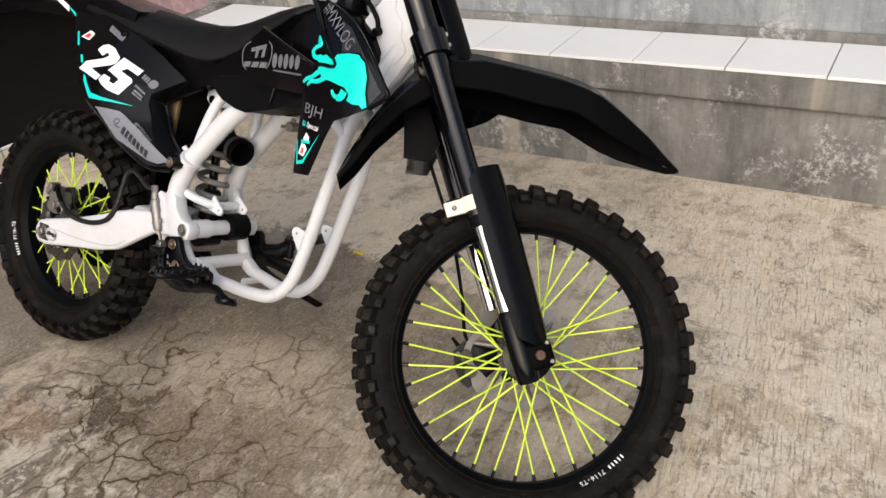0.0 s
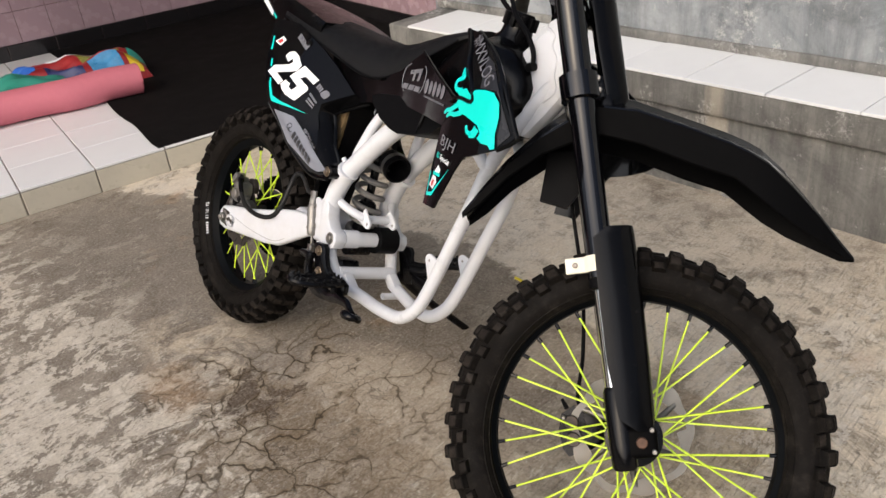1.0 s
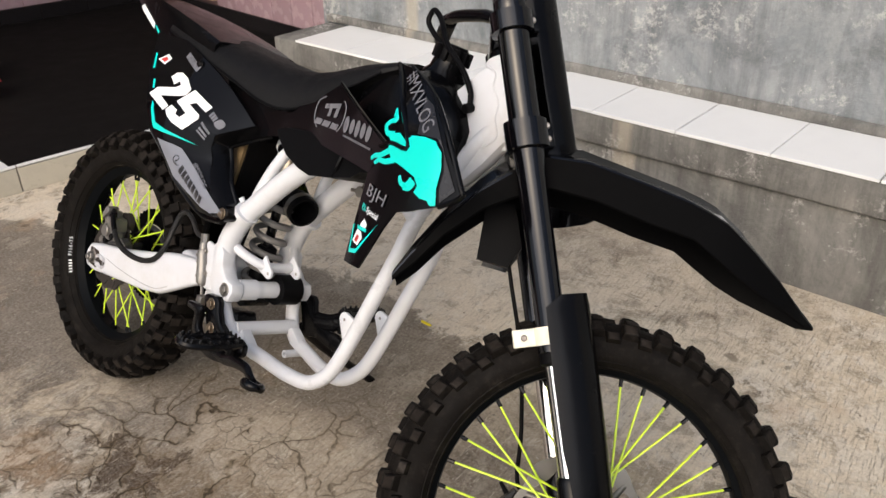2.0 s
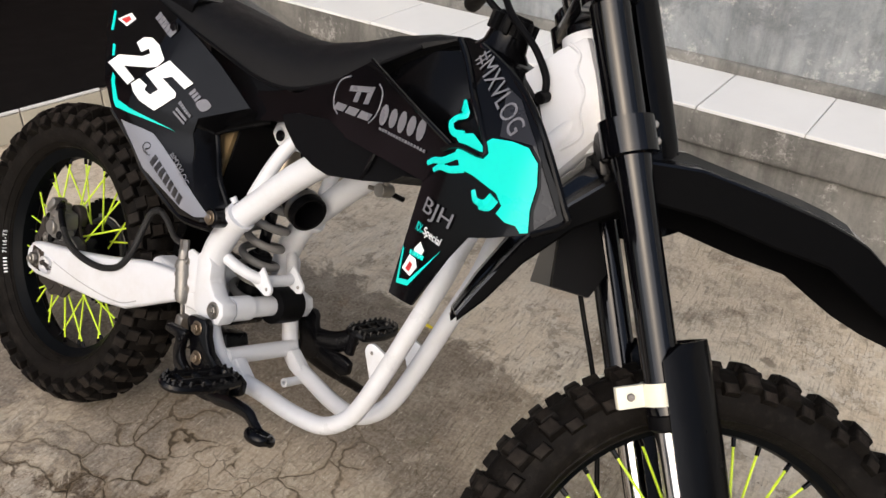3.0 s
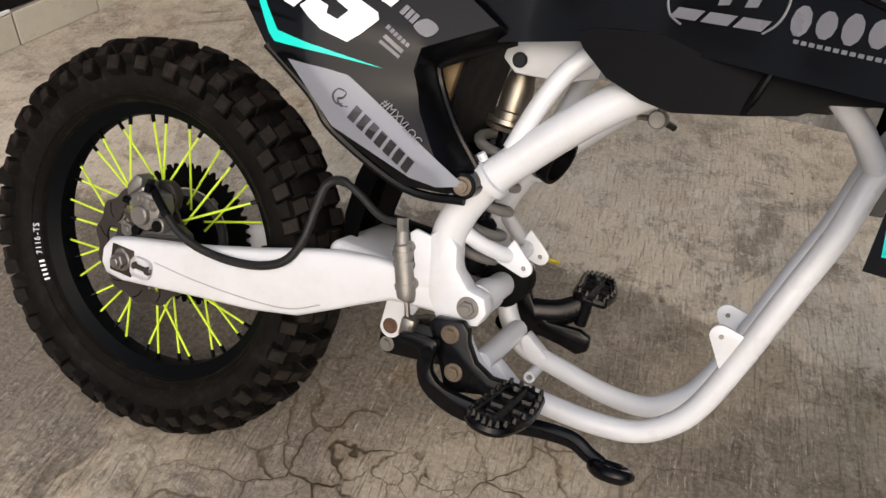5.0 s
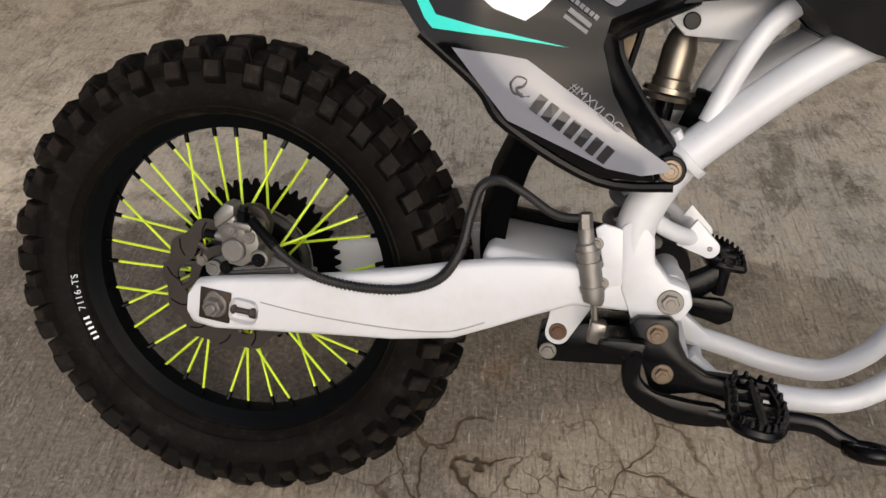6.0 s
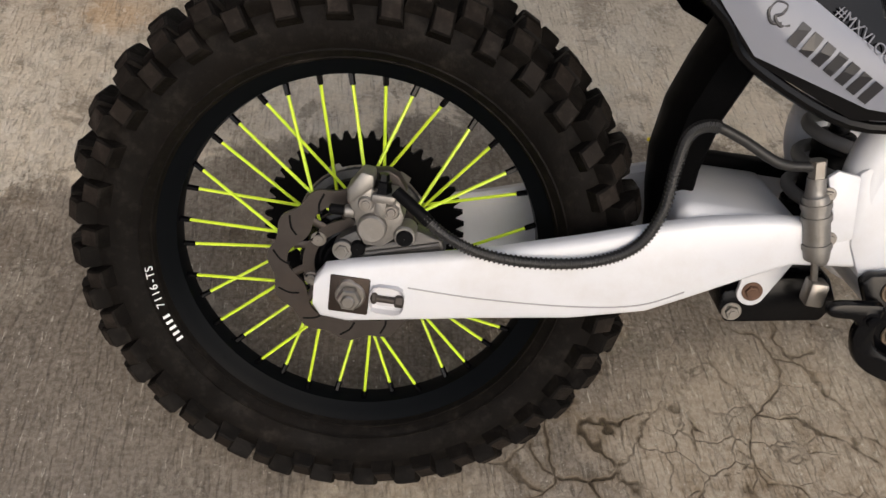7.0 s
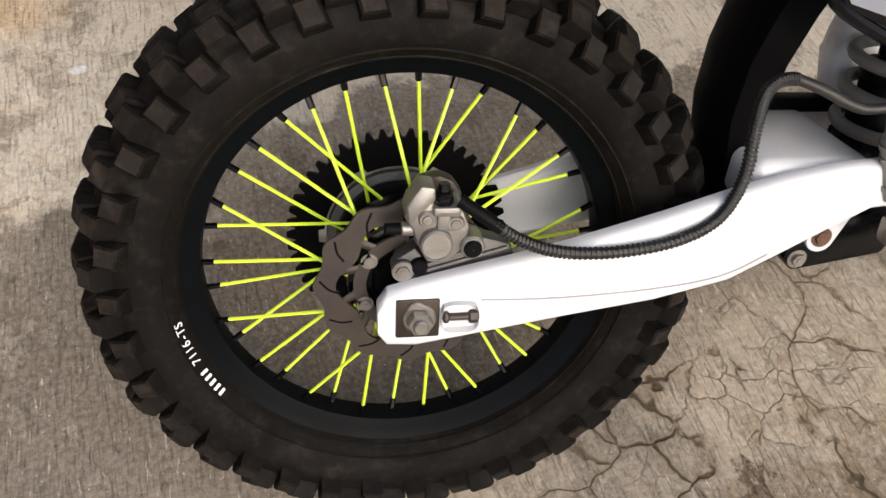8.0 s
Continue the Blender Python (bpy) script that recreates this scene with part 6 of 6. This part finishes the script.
for bar in ([(0.721, 0.572), (0.783, 0.584), (0.782, 0.575), (0.720, 0.563)], [(0.740, 0.5665), (0.752, 0.5690), (0.7495, 0.5535), (0.7375, 0.5510)], [(0.768, 0.5720), (0.781, 0.5745), (0.778, 0.5570), (0.765, 0.5545)]):
    sticker(bar, shroud_y, STICKER_GREY, cover, "print")
bars_row((0.692, 0.5350), (0.795, 0.5410), 0.0115, 3, shroud_y, STICKER_GREY, cover, slant=0.004, gap=0.16)
part("print_ring", tube([(x, shroud_y(x, z) - 0.001, z) for x, z in ((0.714, 0.585), (0.690, 0.573), (0.684, 0.552), (0.690, 0.533), (0.706, 0.524))], 0.0013, seg=6, n=5, flat=0.4), STICKER_GREY, cover)
part("print_ring", tube([(x, shroud_y(x, z) - 0.001, z) for x, z in ((0.788, 0.590), (0.803, 0.581), (0.806, 0.562), (0.801, 0.545), (0.790, 0.533))], 0.0013, seg=6, n=5, flat=0.4), STICKER_GREY, cover)
for k in range(5):
    x0 = 0.822 + k * 0.0235
    z0 = 0.553 + 0.001 * k
    sticker([(x0 + 0.0095 * math.cos(t), z0 + 0.0155 * math.sin(t) * (0.9 if k % 2 else 1)) for t in [2 * math.pi * j / 10 for j in range(10)]], shroud_y, STICKER_GREY, cover, "print")
bars_row((0.820, 0.533), (0.940, 0.534), 0.004, 16, shroud_y, STICKER_GREY, cover, gap=0.3)

# lower side cover and airbox
def low_y(x, z):
    return -0.124 + 0.6 * max(0, z - 0.492) - 0.12 * max(0, x - 0.75)


LOWER = [(0.598, 0.490), (0.611, 0.474), (0.645, 0.450), (0.690, 0.436), (0.725, 0.432), (0.800, 0.4495), (0.850, 0.464), (0.875, 0.482), (0.955, 0.500), (0.900, 0.512), (0.700, 0.512), (0.620, 0.500)]
low = part("lower_cover", loft([[(x, low_y(x, z), z) for x, z in LOWER], [(x, low_y(x, z) + 0.006 * 1, z + 0.001) for x, z in LOWER], [(x, -0.02, z) for x, z in LOWER]]), BLACK_MATT, bike, "dull black lower side cover")
part("lower_cover", mirror(loft([[(x, low_y(x, z), z) for x, z in LOWER], [(x, -0.02, z) for x, z in LOWER]])), BLACK_PLASTIC, bike)
part("rib", tube([(0.798, -0.128, 0.451), (0.803, -0.130, 0.470), (0.810, -0.130, 0.497)], 0.0045, seg=8, n=4), BLACK_PLASTIC, low)
airbox = part("airbox", loft([[(x, y, z) for x, z in ((0.41, 0.425), (0.411, 0.40), (0.418, 0.335), (0.440, 0.310), (0.446, 0.340), (0.454, 0.405), (0.456, 0.425))] for y in (-0.086, -0.074, 0.080, 0.092)]), AIRBOX, bike, "stained brown airbox")
# plate added so that the gap ahead of the airbox stays dark
FRONT_FACE = [(0.443, 0.304), (0.449, 0.340), (0.459, 0.425), (0.504, 0.505)]
part("front_plate", loft([[(x, y, z) for x, z in FRONT_FACE] + [(x + 0.005, y, z) for x, z in FRONT_FACE[::-1]] for y in (-0.080, 0.090)]), BLACK_MATT, airbox, "black plate added over the airbox front")
# filler added to keep the gap between number panel and seat black
part("gap_filler", loft([[(x, y, z) for x, z in ((0.33, 0.555), (0.395, 0.428), (0.455, 0.428), (0.515, 0.470), (0.590, 0.500), (0.590, 0.535), (0.500, 0.540))] for y in (-0.084, -0.078, 0.078, 0.084)]), BLACK_PLASTIC, bike, "black filler added in the gap under the seat")
flap = part("mud_flap", loft([[(x + e, -w, z), (x + 0.31 * e, -w * 0.82, z), (x + 0.06 * e, -w * 0.4, z), (x, 0, z), (x + 0.06 * e, w * 0.4, z), (x + 0.31 * e, w * 0.82, z), (x + e, w, z),
                               (x + e + 0.003, w * 0.94, z), (x + 0.31 * e + 0.005, w * 0.76, z), (x + 0.006, w * 0.4, z), (x + 0.005, 0, z), (x + 0.006, -w * 0.4, z), (x + 0.31 * e + 0.005, -w * 0.76, z), (x + e + 0.003, -w * 0.94, z)]
     for x, z, e, w in ((0.380, 0.40, 0.030, 0.088), (0.352, 0.33, 0.042, 0.078), (0.329, 0.274, 0.046, 0.064), (0.314, 0.224, 0.044, 0.060), (0.309, 0.166, 0.040, 0.058), (0.315, 0.12, 0.034, 0.056), (0.322, 0.09, 0.030, 0.054), (0.331, 0.03, 0.026, 0.050))]), DEEP_BLACK, bike, "black plastic mud flap behind the shock")
petcock = part("petcock", rod(0.012, -0.016, 0.016, (0.690, 0.065, 0.405)), ALLOY, bike, "small alloy fuel tap")
part("stem", tube([(0.690, 0.065, 0.408), (0.694, 0.055, 0.455)], 0.006, seg=10, n=1), ALLOY, petcock)
part("lever", tube([(0.692, 0.070, 0.404), (0.708, 0.102, 0.396)], 0.005, seg=8, n=1), BLACK_METAL, petcock)
part("spigot", tube([(0.682, 0.060, 0.404), (0.664, 0.052, 0.402)], 0.004, seg=8, n=1), STEEL, petcock)
part("subframe_rail", tube([(0.56, 0.075, 0.47), (0.40, 0.080, 0.54), (0.15, 0.070, 0.60)], 0.011, seg=10, n=4), WHITE_PAINT, frame_)

# ---------------------------------------------------------------- tiles, last
def tile_mesh(name, w, h, t, mat, bevel=0.0025):
    """A tile lying in x and y, shared by all its copies."""
    bm = bmesh.new()
    lo = [bm.verts.new((x, y, 0)) for x, y in ((0, 0), (w, 0), (w, h), (0, h))]
    mid_ = [bm.verts.new((x, y, t - bevel * 0.6)) for x, y in ((0, 0), (w, 0), (w, h), (0, h))]
    top = [bm.verts.new((x, y, t)) for x, y in ((bevel, bevel), (w - bevel, bevel), (w - bevel, h - bevel), (bevel, h - bevel))]
    for a, b in ((lo, mid_), (mid_, top)):
        for k in range(4):
            bm.faces.new((a[k], a[(k + 1) % 4], b[(k + 1) % 4], b[k]))
    bm.faces.new(top)
    bmesh.ops.recalc_face_normals(bm, faces=bm.faces)
    me = bpy.data.meshes.new(name)
    bm.to_mesh(me)
    bm.free()
    me.materials.append(mat)
    return me


def lay(mesh, parent, m):
    ob = new("tile", mesh)
    ob.parent = parent
    ob.matrix_local = m
    return ob


rng = random.Random(4)
jig = lambda a: rng.uniform(-a, a)
ledge_tile = tile_mesh("tile", 0.299, WALL_Y + 0.004, 0.010, TILE_WHITE)
for k in range(-8, 24):
    lay(ledge_tile, ledge, Matrix.Translation((0.122 + 0.303 * k + jig(0.001), -0.004, LEDGE_Z - 0.009 + jig(0.0006))) @ pose(0, 0, 0, jig(0.2), jig(0.2), 0))
porch_tile = tile_mesh("tile", 0.299, 0.299, 0.010, TILE_WHITE)
riser_tile = tile_mesh("tile", 0.299, PORCH_Z - 0.012, 0.008, TILE_CREAM)
for i in range(9):
    for j in range(8):
        lay(porch_tile, porch, Matrix.Translation((-0.303 * (j + 1) + 0.004, 0.305 * (i - 6) + 0.052, PORCH_Z - 0.008 + jig(0.0006))))
for i in range(16):
    lay(riser_tile, porch, Matrix.Translation((-0.008, 0.305 * (i - 9) + 0.052, 0.0)) @ pose(0, 0, 0, 90, 0, 90))
pink = tile_mesh("tile", 0.197, 0.197, 0.009, TILE_PINK)
skirting = tile_mesh("tile", 0.297, 0.098, 0.012, TILE_BLACK)
for i in range(26):
    for j in range(4):
        lay(pink, wall_left, Matrix.Translation((WALL_LEFT_X - 0.009, -2.2 + 0.2 * i, PORCH_Z + 0.102 + 0.2 * j)) @ pose(0, 0, 0, 90, 0, 90))
for i in range(17):
    lay(skirting, wall_left, Matrix.Translation((WALL_LEFT_X - 0.009, -2.3 + 0.3 * i, PORCH_Z)) @ pose(0, 0, 0, 90, 0, 90))
for i in range(8):
    for j in range(6):
        lay(pink, wall_house, Matrix.Translation((-0.10 + 0.2 * i, 0.009, PORCH_Z + 0.102 + 0.2 * j)) @ pose(0, 0, 0, 90, 0, 0))
for i in range(5):
    lay(skirting, wall_house, Matrix.Translation((-0.10 + 0.3 * i, 0.009, PORCH_Z)) @ pose(0, 0, 0, 90, 0, 0))
for i in range(8):
    lay(skirting, wall_house, Matrix.Translation((-2.5 + 0.3 * i, 0.009, PORCH_Z)) @ pose(0, 0, 0, 90, 0, 0))
